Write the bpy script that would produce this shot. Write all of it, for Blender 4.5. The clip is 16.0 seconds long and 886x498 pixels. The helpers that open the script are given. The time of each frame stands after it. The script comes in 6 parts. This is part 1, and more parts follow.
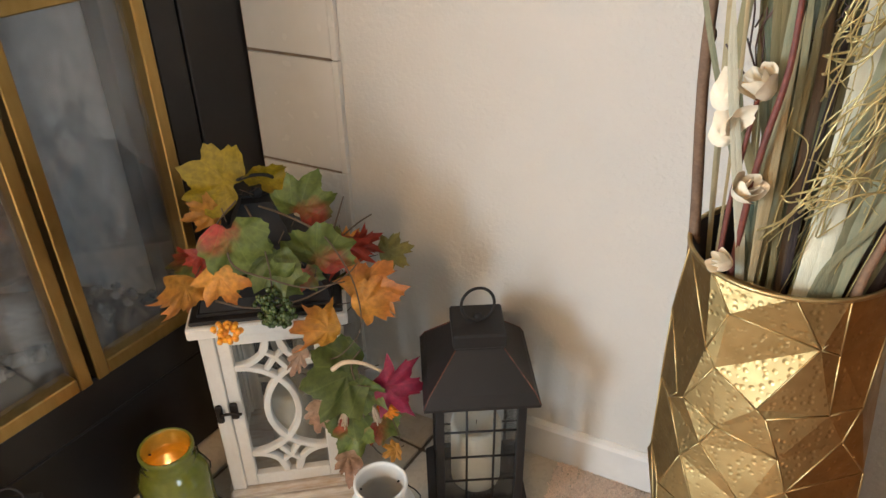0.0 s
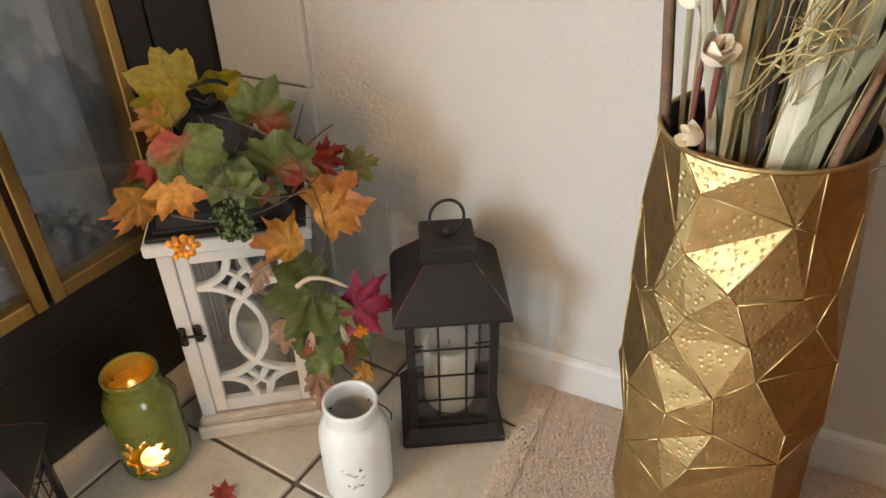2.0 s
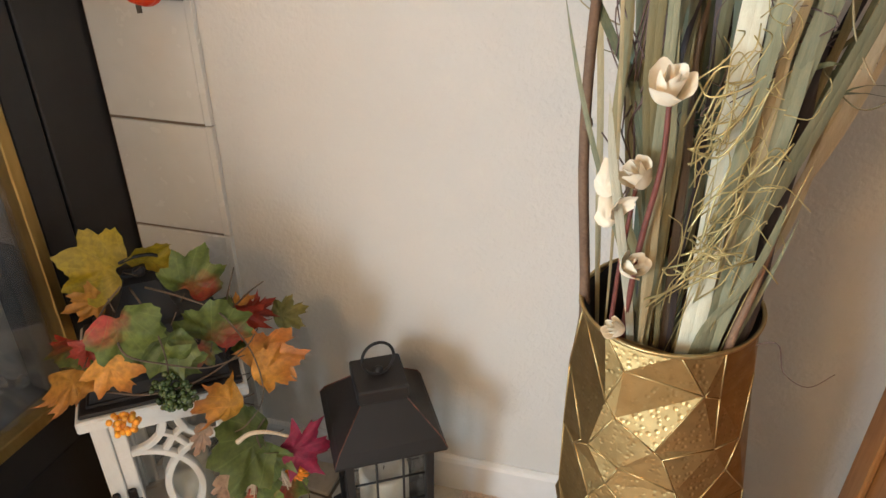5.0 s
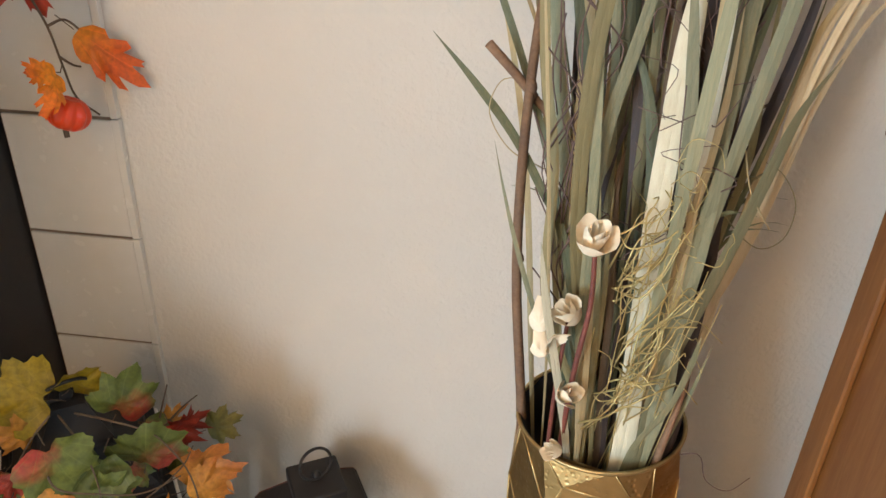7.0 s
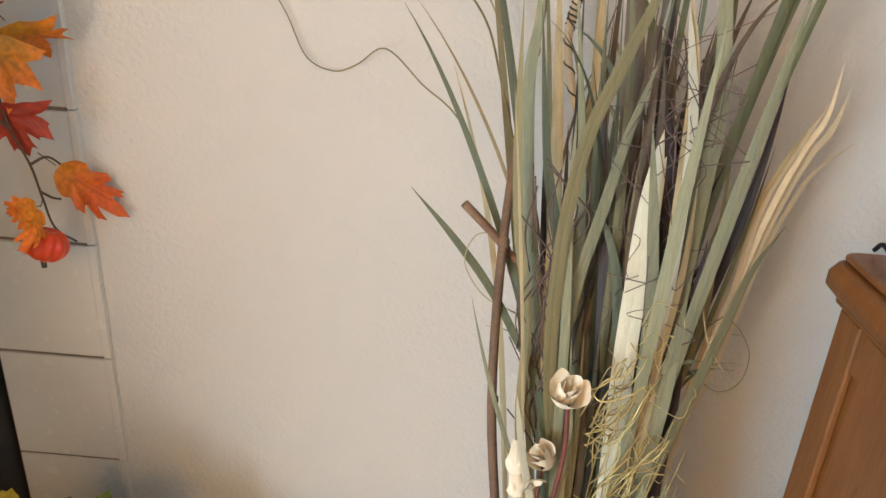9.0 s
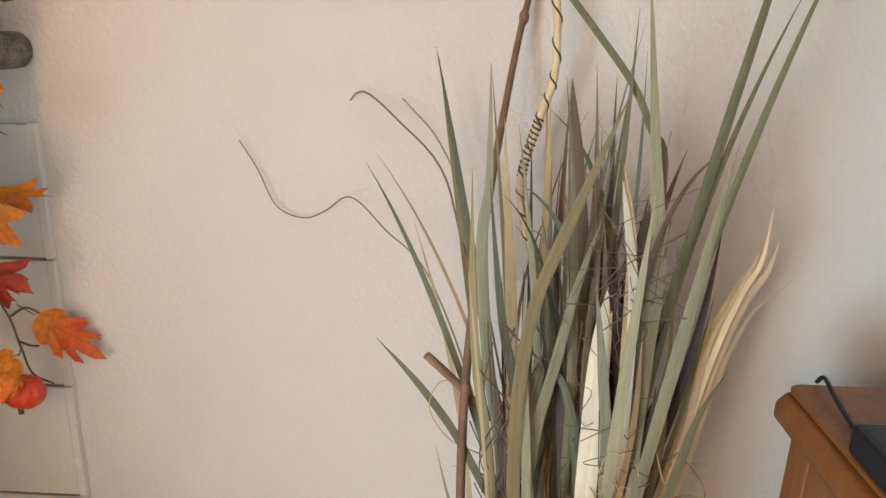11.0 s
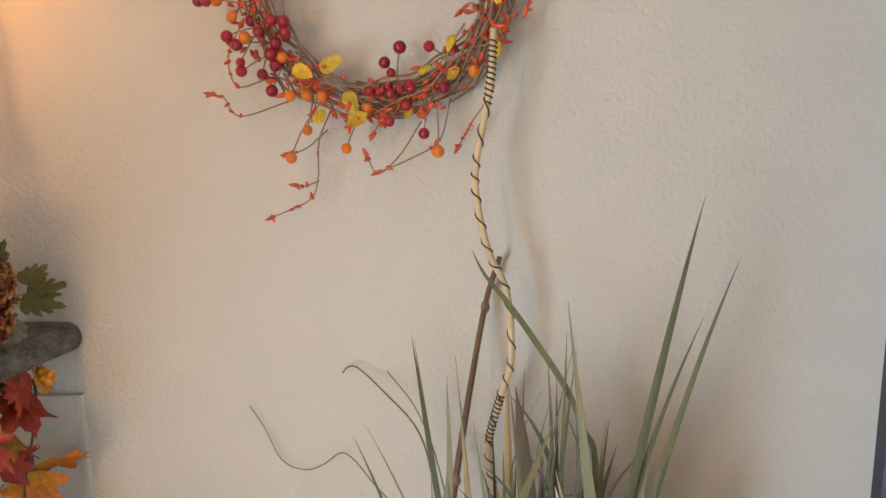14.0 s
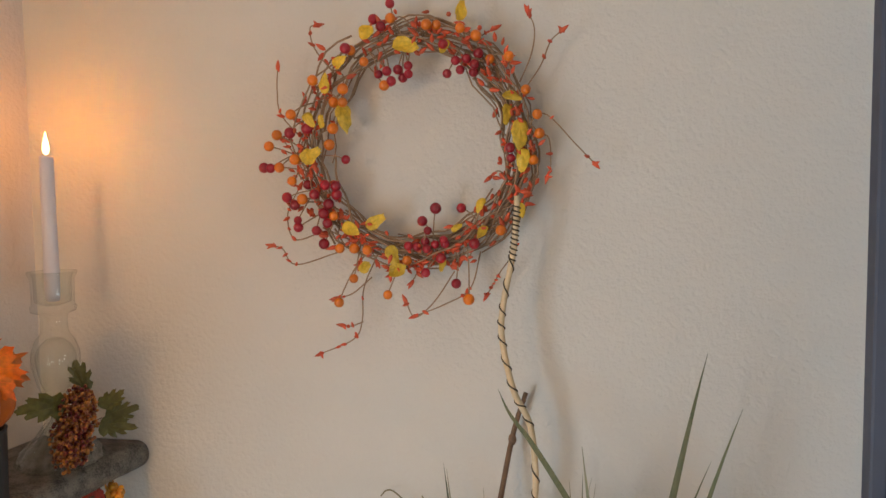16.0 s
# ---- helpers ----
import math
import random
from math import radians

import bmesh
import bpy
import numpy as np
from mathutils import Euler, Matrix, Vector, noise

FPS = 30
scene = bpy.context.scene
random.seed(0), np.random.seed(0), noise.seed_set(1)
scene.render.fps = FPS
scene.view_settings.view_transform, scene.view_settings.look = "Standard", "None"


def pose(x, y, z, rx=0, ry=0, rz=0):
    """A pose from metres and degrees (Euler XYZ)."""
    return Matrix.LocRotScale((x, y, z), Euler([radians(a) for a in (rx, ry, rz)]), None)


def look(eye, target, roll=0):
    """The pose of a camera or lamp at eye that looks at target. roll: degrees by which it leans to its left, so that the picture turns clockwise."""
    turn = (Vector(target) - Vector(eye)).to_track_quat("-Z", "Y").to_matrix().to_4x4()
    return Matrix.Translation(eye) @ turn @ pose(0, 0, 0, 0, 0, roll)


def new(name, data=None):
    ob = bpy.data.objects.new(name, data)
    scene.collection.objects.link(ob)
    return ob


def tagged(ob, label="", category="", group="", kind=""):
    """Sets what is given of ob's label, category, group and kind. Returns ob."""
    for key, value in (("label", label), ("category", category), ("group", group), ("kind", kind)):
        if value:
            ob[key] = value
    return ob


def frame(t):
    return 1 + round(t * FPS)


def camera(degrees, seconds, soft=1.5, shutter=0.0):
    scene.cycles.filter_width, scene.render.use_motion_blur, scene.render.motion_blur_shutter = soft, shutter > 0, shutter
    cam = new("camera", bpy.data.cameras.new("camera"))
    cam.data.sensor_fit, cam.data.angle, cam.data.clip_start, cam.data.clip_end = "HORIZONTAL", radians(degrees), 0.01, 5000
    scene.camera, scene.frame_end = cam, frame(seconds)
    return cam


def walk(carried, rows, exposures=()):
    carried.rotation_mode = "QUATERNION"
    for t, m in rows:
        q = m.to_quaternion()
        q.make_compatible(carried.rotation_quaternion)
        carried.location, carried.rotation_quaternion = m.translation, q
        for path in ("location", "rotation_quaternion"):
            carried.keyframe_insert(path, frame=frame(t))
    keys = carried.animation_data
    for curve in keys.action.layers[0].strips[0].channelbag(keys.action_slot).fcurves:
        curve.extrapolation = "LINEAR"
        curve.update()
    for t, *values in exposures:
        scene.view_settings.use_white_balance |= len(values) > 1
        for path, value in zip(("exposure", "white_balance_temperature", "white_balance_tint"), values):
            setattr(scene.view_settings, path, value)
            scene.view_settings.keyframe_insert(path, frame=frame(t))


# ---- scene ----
from mathutils import geometry

cam = camera(62.6, 16.0)
PATH = [
    (0, (0.888, -1.02, 1.12), (0.13, 0.509, 0.077), -0.9),
    (0.5, (0.893, -1.016, 1.099), (0.163, 0.504, 0.023), -0.9),
    (1, (0.903, -1.012, 1.079), (0.188, 0.496, -0.024), -1.1),
    (1.5, (0.912, -1.008, 1.059), (0.204, 0.481, -0.074), -1.3),
    (2, (0.913, -1.008, 1.041), (0.217, 0.474, -0.108), -1.2),
    (2.5, (0.912, -1.009, 1.047), (0.238, 0.482, -0.102), -1.0),
    (3, (0.905, -1.011, 1.092), (0.266, 0.51, -0.038), -0.7),
    (3.5, (0.892, -1.017, 1.127), (0.291, 0.535, 0.017), -0.6),
    (6, (0.807, -1.012, 1.27), (0.542, 0.701, 0.273), 1.4),
    (6.5, (0.802, -1.01, 1.295), (0.586, 0.727, 0.328), 1.8),
    (7, (0.8, -1.008, 1.319), (0.618, 0.748, 0.379), 2.3),
    (7.5, (0.787, -1.006, 1.342), (0.641, 0.77, 0.434), 2.9),
    (8, (0.79, -1.0, 1.368), (0.669, 0.792, 0.49), 3.2),
    (8.5, (0.779, -0.998, 1.407), (0.686, 0.81, 0.559), 3.4),
    (9, (0.769, -1.004, 1.428), (0.697, 0.829, 0.63), 3.5),
    (11.5, (0.798, -1.016, 1.573), (0.758, 0.899, 0.998), 1.4),
    (12, (0.805, -1.04, 1.62), (0.745, 0.887, 1.09), 0.5),
    (12.5, (0.822, -1.055, 1.675), (0.733, 0.882, 1.182), -0.3),
    (13, (0.845, -1.058, 1.721), (0.715, 0.887, 1.271), -0.7),
    (13.5, (0.868, -1.072, 1.761), (0.711, 0.882, 1.365), -0.8),
    (14, (0.897, -1.097, 1.81), (0.721, 0.864, 1.457), -0.8),
    (14.5, (0.92, -1.127, 1.845), (0.704, 0.841, 1.56), -0.6),
    (15, (0.909, -1.152, 1.878), (0.669, 0.818, 1.628), -0.8),
    (15.5, (0.928, -1.176, 1.897), (0.642, 0.795, 1.712), -0.7),
    (16, (0.944, -1.197, 1.92), (0.622, 0.772, 1.786), -0.7),
]
walk(cam, [(t, look(eye, target, roll)) for t, eye, target, roll in PATH],
     [(0, -0.1), (3.5, -0.1), (8, -0.18), (9.2, -0.2), (11.5, -0.25), (14, -0.56), (16, -0.86)])

# ---- world and light ----
world = bpy.data.worlds.new("world")
scene.world = world
world.use_nodes = True
wn = world.node_tree.nodes
sky = wn.new("ShaderNodeTexSky")
sky.sky_type, sky.sun_disc = "NISHITA", False
sky.sun_elevation, sky.sun_rotation = radians(28), radians(200)
world.node_tree.links.new(sky.outputs[0], wn["Background"].inputs[0])
wn["Background"].inputs[1].default_value = 0.08


def lamp(name, kind, m, power, colour, size=0.1, size_y=None):
    data = bpy.data.lights.new(name, kind)
    data.energy, data.color = power, colour
    if kind == "AREA":
        data.shape, data.size, data.size_y = "RECTANGLE", size, size_y or size
    else:
        data.shadow_soft_size = size
    ob = new(name, data)
    ob.matrix_world = m
    return ob


# daylight at the south window opening, the room's lamp, and the two burning candles
lamp("window_daylight", "AREA", look((-0.80, -2.70, 0.95), (0.9, 0.0, 0.8)), 80, (0.64, 0.84, 1.0), 0.75, 1.20)
# cool light for an unseen window on the right; wall_east has no opening
lamp("side_daylight", "AREA", look((3.9, -2.1, 1.5), (0.9, -0.3, 0.9)), 48, (0.62, 0.82, 1.0), 1.2, 1.2)
lamp("room_lamp", "POINT", pose(-0.03, -2.4, 2.0), 47, (1.0, 0.61, 0.27), 0.14)
lamp("taper_flame_light", "POINT", pose(0.115, -0.122, 2.056), 1.5, (1.0, 0.285, 0.004), 0.005)
lamp("tealight_flame_light", "POINT", pose(0.100, -0.457, 0.052), 0.35, (1.0, 0.5, 0.15), 0.004)


# ---- materials ----
def mat(name, a, b=None, rough=0.6, metal=0.0, scale=8.0, bump=0.0, bump_scale=None, detail=4.0, stretch=(1, 1, 1), mix=(0.35, 0.65), rough_var=0.08, per_object=0.0, sheen=0.0, coat=0.0, island=0.0, distort=0.0, dist=0.002):
    """A procedural surface: two colours mixed by noise at two scales, uneven gloss, fine relief."""
    m = bpy.data.materials.new(name)
    m.use_nodes = True
    nt = m.node_tree
    N, L = nt.nodes, nt.links
    p = N["Principled BSDF"]
    b = b or tuple(c * 0.8 for c in a)
    tc, mp = N.new("ShaderNodeTexCoord"), N.new("ShaderNodeMapping")
    mp.inputs["Scale"].default_value = stretch
    L.new(tc.outputs["Object"], mp.inputs["Vector"])
    n1, n2 = N.new("ShaderNodeTexNoise"), N.new("ShaderNodeTexNoise")
    for n, s in ((n1, scale), (n2, scale * 7.3)):
        n.inputs["Scale"].default_value, n.inputs["Detail"].default_value = s, detail
        n.inputs["Distortion"].default_value = distort
        L.new(mp.outputs[0], n.inputs["Vector"])
    add = N.new("ShaderNodeMath")
    add.operation = "MULTIPLY_ADD"
    add.inputs[1].default_value = 0.4
    L.new(n2.outputs["Fac"], add.inputs[0])
    sc = N.new("ShaderNodeMath")
    sc.operation = "MULTIPLY"
    sc.inputs[1].default_value = 0.6
    L.new(n1.outputs["Fac"], sc.inputs[0])
    L.new(sc.outputs[0], add.inputs[2])
    mr = N.new("ShaderNodeMapRange")
    mr.inputs["From Min"].default_value, mr.inputs["From Max"].default_value = mix
    L.new(add.outputs[0], mr.inputs["Value"])
    mx = N.new("ShaderNodeMix")
    mx.data_type = "RGBA"
    mx.inputs["A"].default_value, mx.inputs["B"].default_value = (*a, 1), (*b, 1)
    L.new(mr.outputs[0], mx.inputs["Factor"])
    colour = mx.outputs["Result"]
    if per_object or island:
        hs = N.new("ShaderNodeHueSaturation")
        r2 = N.new("ShaderNodeMapRange")
        amount = per_object or island
        r2.inputs["To Min"].default_value, r2.inputs["To Max"].default_value = 1 - amount, 1 + amount
        if per_object:
            L.new(N.new("ShaderNodeObjectInfo").outputs["Random"], r2.inputs["Value"])
        else:
            L.new(N.new("ShaderNodeNewGeometry").outputs["Random Per Island"], r2.inputs["Value"])
        L.new(r2.outputs[0], hs.inputs["Value"])
        L.new(colour, hs.inputs["Color"])
        colour = hs.outputs[0]
    L.new(colour, p.inputs["Base Color"])
    rr = N.new("ShaderNodeMapRange")
    rr.inputs["To Min"].default_value, rr.inputs["To Max"].default_value = max(0.02, rough - rough_var), min(1, rough + rough_var)
    L.new(n2.outputs["Fac"], rr.inputs["Value"])
    L.new(rr.outputs[0], p.inputs["Roughness"])
    p.inputs["Metallic"].default_value = metal
    p.inputs["Sheen Weight"].default_value = sheen
    p.inputs["Coat Weight"].default_value = coat
    if bump:
        nb = N.new("ShaderNodeTexNoise")
        nb.inputs["Scale"].default_value, nb.inputs["Detail"].default_value = bump_scale or scale * 5, detail
        L.new(mp.outputs[0], nb.inputs["Vector"])
        bp = N.new("ShaderNodeBump")
        bp.inputs["Strength"].default_value, bp.inputs["Distance"].default_value = bump, dist
        L.new(nb.outputs["Fac"], bp.inputs["Height"])
        L.new(bp.outputs[0], p.inputs["Normal"])
    return m


def glass(name, tint=(1, 1, 1), rough=0.02, veil=0.0, power=4.0):
    """Clear thin pane: a clear body with mirror gloss by Fresnel, and a pale diffuse veil."""
    m = bpy.data.materials.new(name)
    m.use_nodes = True
    nt = m.node_tree
    N, L = nt.nodes, nt.links
    out = N["Material Output"]
    tr, gl, lw, fr, ms = (N.new("ShaderNode" + k) for k in ("BsdfTransparent", "BsdfGlossy", "LayerWeight", "MapRange", "MixShader"))
    pw = N.new("ShaderNodeMath")
    pw.operation = "POWER"
    pw.inputs[1].default_value = power
    lw.inputs["Blend"].default_value = 0.5
    L.new(lw.outputs["Facing"], pw.inputs[0])
    L.new(pw.outputs[0], fr.inputs["Value"])
    fr.inputs["To Min"].default_value, fr.inputs["To Max"].default_value = 0.035, 0.9
    tr.inputs[0].default_value = (*tint, 1)
    gl.inputs["Roughness"].default_value = rough
    L.new(fr.outputs[0], ms.inputs[0])
    L.new(tr.outputs[0], ms.inputs[1])
    L.new(gl.outputs[0], ms.inputs[2])
    last = ms
    if veil:
        df, m2, nz, rg = (N.new("ShaderNode" + k) for k in ("BsdfDiffuse", "MixShader", "TexNoise", "MapRange"))
        df.inputs[0].default_value = (0.7, 0.68, 0.66, 1)
        nz.inputs["Scale"].default_value, nz.inputs["Detail"].default_value = 9, 6
        rg.inputs["From Min"].default_value, rg.inputs["From Max"].default_value, rg.inputs["To Max"].default_value = 0.35, 0.75, veil
        L.new(nz.outputs["Fac"], rg.inputs["Value"])
        L.new(rg.outputs[0], m2.inputs[0])
        L.new(ms.outputs[0], m2.inputs[1])
        L.new(df.outputs[0], m2.inputs[2])
        last = m2
    L.new(last.outputs[0], out.inputs["Surface"])
    return m


def blushed(name, inner, outer, reach=0.5, rough=0.55, side=0.0):
    """A leaf: one colour round the stalk, another towards the tips, mottled, with darker veins by the shape."""
    m = bpy.data.materials.new(name)
    m.use_nodes = True
    nt = m.node_tree
    N, L = nt.nodes, nt.links
    p = N["Principled BSDF"]
    tc, ln, nz, ad, mr, mx, hs, oi, r2 = (N.new("ShaderNode" + k) for k in ("TexCoord", "VectorMath", "TexNoise", "Math", "MapRange", "Mix", "HueSaturation", "ObjectInfo", "MapRange"))
    ln.operation = "LENGTH"
    off = N.new("ShaderNodeVectorMath")
    off.operation = "SUBTRACT"
    off.inputs[1].default_value = (side, 0.012 if side else 0.0, 0)
    L.new(tc.outputs["Object"], off.inputs[0])
    L.new(off.outputs["Vector"], ln.inputs[0])
    nz.inputs["Scale"].default_value, nz.inputs["Detail"].default_value = 38, 5
    L.new(tc.outputs["Object"], nz.inputs["Vector"])
    ad.operation = "MULTIPLY_ADD"
    ad.inputs[1].default_value = 0.06
    L.new(nz.outputs["Fac"], ad.inputs[0])
    L.new(ln.outputs["Value"], ad.inputs[2])
    mr.inputs["From Min"].default_value, mr.inputs["From Max"].default_value = 0.03 + reach * 0.03, 0.05 + reach * 0.07
    L.new(ad.outputs[0], mr.inputs["Value"])
    mx.data_type = "RGBA"
    mx.inputs["A"].default_value, mx.inputs["B"].default_value = (*inner, 1), (*outer, 1)
    L.new(mr.outputs[0], mx.inputs["Factor"])
    L.new(oi.outputs["Random"], r2.inputs["Value"])
    r2.inputs["To Min"].default_value, r2.inputs["To Max"].default_value = 0.75, 1.2
    n2, r3, mv = (N.new("ShaderNode" + k) for k in ("TexNoise", "MapRange", "Math"))
    n2.inputs["Scale"].default_value, n2.inputs["Detail"].default_value, n2.inputs["Distortion"].default_value = 120, 6, 0.3
    L.new(tc.outputs["Object"], n2.inputs["Vector"])
    r3.inputs["From Min"].default_value, r3.inputs["From Max"].default_value = 0.36, 0.66
    r3.inputs["To Min"].default_value, r3.inputs["To Max"].default_value = 0.76, 1.14
    L.new(n2.outputs["Fac"], r3.inputs["Value"])
    mv.operation = "MULTIPLY"
    L.new(r2.outputs[0], mv.inputs[0])
    L.new(r3.outputs[0], mv.inputs[1])
    L.new(mv.outputs[0], hs.inputs["Value"])
    L.new(mx.outputs["Result"], hs.inputs["Color"])
    rad, mul, sn, vr, vx = (N.new("ShaderNode" + k) for k in ("TexGradient", "Math", "Math", "MapRange", "Mix"))
    rad.gradient_type = "RADIAL"
    L.new(tc.outputs["Object"], rad.inputs["Vector"])
    mul.operation, sn.operation = "MULTIPLY", "SINE"
    mul.inputs[1].default_value = 2 * math.pi * 16
    L.new(rad.outputs["Fac"], mul.inputs[0])
    L.new(mul.outputs[0], sn.inputs[0])
    vr.inputs["From Min"].default_value, vr.inputs["From Max"].default_value, vr.inputs["To Max"].default_value = 0.95, 1.0, 0.32
    L.new(sn.outputs[0], vr.inputs["Value"])
    vx.data_type = "RGBA"
    vx.inputs["B"].default_value = (*[min(1, c * 1.4 + 0.02) for c in outer], 1)
    L.new(vr.outputs[0], vx.inputs["Factor"])
    L.new(hs.outputs[0], vx.inputs["A"])
    L.new(vx.outputs["Result"], p.inputs["Base Color"])
    p.inputs["Roughness"].default_value = rough
    bp = N.new("ShaderNodeBump")
    bp.inputs["Strength"].default_value, bp.inputs["Distance"].default_value = 0.6, 0.0016
    L.new(nz.outputs["Fac"], bp.inputs["Height"])
    L.new(bp.outputs[0], p.inputs["Normal"])
    return m


def glowing(name, colour, power):
    m = bpy.data.materials.new(name)
    m.use_nodes = True
    p = m.node_tree.nodes["Principled BSDF"]
    p.inputs["Base Color"].default_value = (*colour, 1)
    p.inputs["Emission Color"].default_value, p.inputs["Emission Strength"].default_value = (*colour, 1), power
    return m


WALL = mat("wall_paint", (0.70, 0.665, 0.615), (0.67, 0.635, 0.585), 0.75, scale=1.5, bump=0.75, bump_scale=120, dist=0.0032, detail=3)
# for the unseen walls only: taupe chosen to lower the light they bounce
DIMWALL = mat("taupe_wall_paint", (0.62, 0.57, 0.50), (0.58, 0.53, 0.465), 0.8, scale=1.5, bump=0.3, bump_scale=90)
CEIL = mat("ceiling_paint", (0.8, 0.79, 0.77), (0.76, 0.75, 0.73), 0.85, scale=2, bump=0.3, bump_scale=60)
WHITE = mat("white_trim_paint", (0.78, 0.765, 0.74), (0.72, 0.70, 0.67), 0.4, scale=6, bump=0.08)
TILE = mat("glazed_tile", (0.72, 0.68, 0.62), (0.68, 0.64, 0.575), 0.25, scale=5, bump=0.06, bump_scale=14, per_object=0.03)
GROUT = mat("brown_grout", (0.25, 0.185, 0.13), (0.19, 0.14, 0.10), 0.9, scale=40, bump=0.4)
FTILE = mat("floor_tile", (0.63, 0.55, 0.44), (0.57, 0.49, 0.385), 0.28, scale=9, bump=0.08, bump_scale=20, per_object=0.04)
FGROUT = mat("floor_grout", (0.17, 0.125, 0.09), (0.12, 0.09, 0.065), 0.9, scale=40, bump=0.4)
CARPET = mat("carpet", (0.86, 0.70, 0.58), (0.77, 0.61, 0.49), 0.95, scale=60, bump=0.3, bump_scale=260, sheen=0.3, dist=0.002, island=0.12)
BLACK = mat("black_enamel", (0.012, 0.0095, 0.009), (0.018, 0.014, 0.012), 0.38, scale=12, bump=0.05)
BRASS = mat("worn_brass", (0.50, 0.34, 0.125), (0.40, 0.255, 0.085), 0.36, 1.0, scale=14, bump=0.05, stretch=(1, 1, 0.25))
SOOT = mat("sooty_refractory", (0.80, 0.775, 0.74), (0.50, 0.48, 0.46), 0.85, scale=3, bump=0.3)
DARKMETAL = mat("firebox_metal", (0.045, 0.045, 0.048), (0.025, 0.025, 0.028), 0.55, scale=9)
LOG = mat("ceramic_log", (0.27, 0.22, 0.18), (0.10, 0.08, 0.065), 0.95, scale=18, bump=0.9, bump_scale=45, stretch=(0.4, 1, 1), dist=0.008)
EMBER = mat("ember_rock", (0.12, 0.115, 0.11), (0.30, 0.29, 0.28), 0.9, scale=30, bump=0.8, island=0.5)
# pale diffuse layer puts the room's reflection into the fire glass's colour
FIREGLASS = glass("fire_glass", (0.92, 0.92, 0.92), 0.012, veil=0.15, power=1.8)
HOLDER = glass("cut_glass", (0.96, 0.97, 0.96), 0.03, power=2.4)
CLEAR = glass("clear_glass", (0.95, 0.96, 0.96), 0.01, veil=0.05)
STONE = mat("speckled_stone", (0.20, 0.18, 0.15), (0.05, 0.045, 0.04), 0.5, scale=45, bump=0.5, bump_scale=60, mix=(0.42, 0.6), detail=8, dist=0.003)
LANTERN = mat("oil_rubbed_black", (0.009, 0.0075, 0.0072), (0.016, 0.0115, 0.0105), 0.62, 0.0, scale=18, bump=0.12)
COPPER = mat("rubbed_copper_edge", (0.28, 0.10, 0.065), (0.04, 0.022, 0.02), 0.5, 0.4, scale=45, mix=(0.4, 0.62))
WAX = mat("ivory_wax", (0.72, 0.69, 0.60), (0.68, 0.64, 0.55), 0.5, scale=12, bump=0.05)
WHITEWOOD = mat("distressed_white_wood", (0.76, 0.72, 0.66), (0.70, 0.65, 0.58), 0.6, scale=22, bump=0.25, stretch=(1, 1, 0.3))
BAREWOOD = mat("worn_white_wood", (0.66, 0.58, 0.49), (0.42, 0.29, 0.18), 0.65, scale=16, bump=0.3, stretch=(0.35, 1, 2.2), mix=(0.45, 0.68))
LATCH = mat("dark_bronze", (0.07, 0.05, 0.04), (0.035, 0.028, 0.025), 0.45, 0.8, scale=30)
GREENGLAZE = mat("green_glaze", (0.20, 0.215, 0.030), (0.135, 0.155, 0.020), 0.13, scale=12, bump=0.05, coat=0.5)
AMBERGLAZE = mat("amber_inside_glaze", (0.42, 0.26, 0.03), (0.30, 0.20, 0.025), 0.2, scale=14)
WHITEGLAZE = mat("white_glaze", (0.80, 0.78, 0.74), (0.76, 0.73, 0.68), 0.42, scale=8, bump=0.05, coat=0.08)
WIRE = mat("black_wire", (0.012, 0.011, 0.010), None, 0.45, 0.5)
GOLD = mat("hammered_gold", (0.53, 0.378, 0.175), (0.37, 0.245, 0.10), 0.43, 1.0, scale=7, bump=0.6, bump_scale=15, dist=0.004, detail=1.5)
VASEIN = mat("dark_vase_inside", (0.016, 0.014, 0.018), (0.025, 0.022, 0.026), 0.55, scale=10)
WOOD = mat("brown_cabinet_wood", (0.27, 0.105, 0.026), (0.19, 0.066, 0.015), 0.42, scale=5, bump=0.08, stretch=(3, 3, 0.35), coat=0.08, distort=1.5)
# television screen: its navy is the sky's reflection put into the base colour
NAVY = mat("navy_paint", (0.018, 0.035, 0.10), (0.012, 0.025, 0.075), 0.4, scale=6)
SLATE = mat("slate_blue_paint", (0.06, 0.07, 0.105), (0.05, 0.06, 0.09), 0.5, scale=6)
PLASTIC = mat("black_plastic", (0.015, 0.016, 0.02), None, 0.45, scale=20)
WREATHTWIG = mat("wreath_twig", (0.40, 0.27, 0.17), (0.27, 0.17, 0.10), 0.75, scale=35, bump=0.4)
TWIG = mat("brown_twig", (0.27, 0.155, 0.088), (0.16, 0.088, 0.052), 0.75, scale=35, bump=0.5, per_object=0.2)
REDTWIG = mat("red_brown_stem", (0.20, 0.05, 0.035), (0.12, 0.035, 0.025), 0.6, scale=30, bump=0.3)
CANE = mat("pale_cane", (0.74, 0.60, 0.40), (0.64, 0.47, 0.27), 0.55, scale=22, bump=0.2)
CORD = mat("black_and_gold_cord", (0.045, 0.03, 0.02), (0.10, 0.065, 0.03), 0.6, scale=90)
VINE = mat("brown_vine", (0.13, 0.085, 0.05), (0.085, 0.055, 0.035), 0.75, scale=40, bump=0.4)
SOLA = mat("cream_sola_petal", (0.90, 0.80, 0.63), (0.86, 0.72, 0.53), 0.75, scale=25, bump=0.25, per_object=0.08)


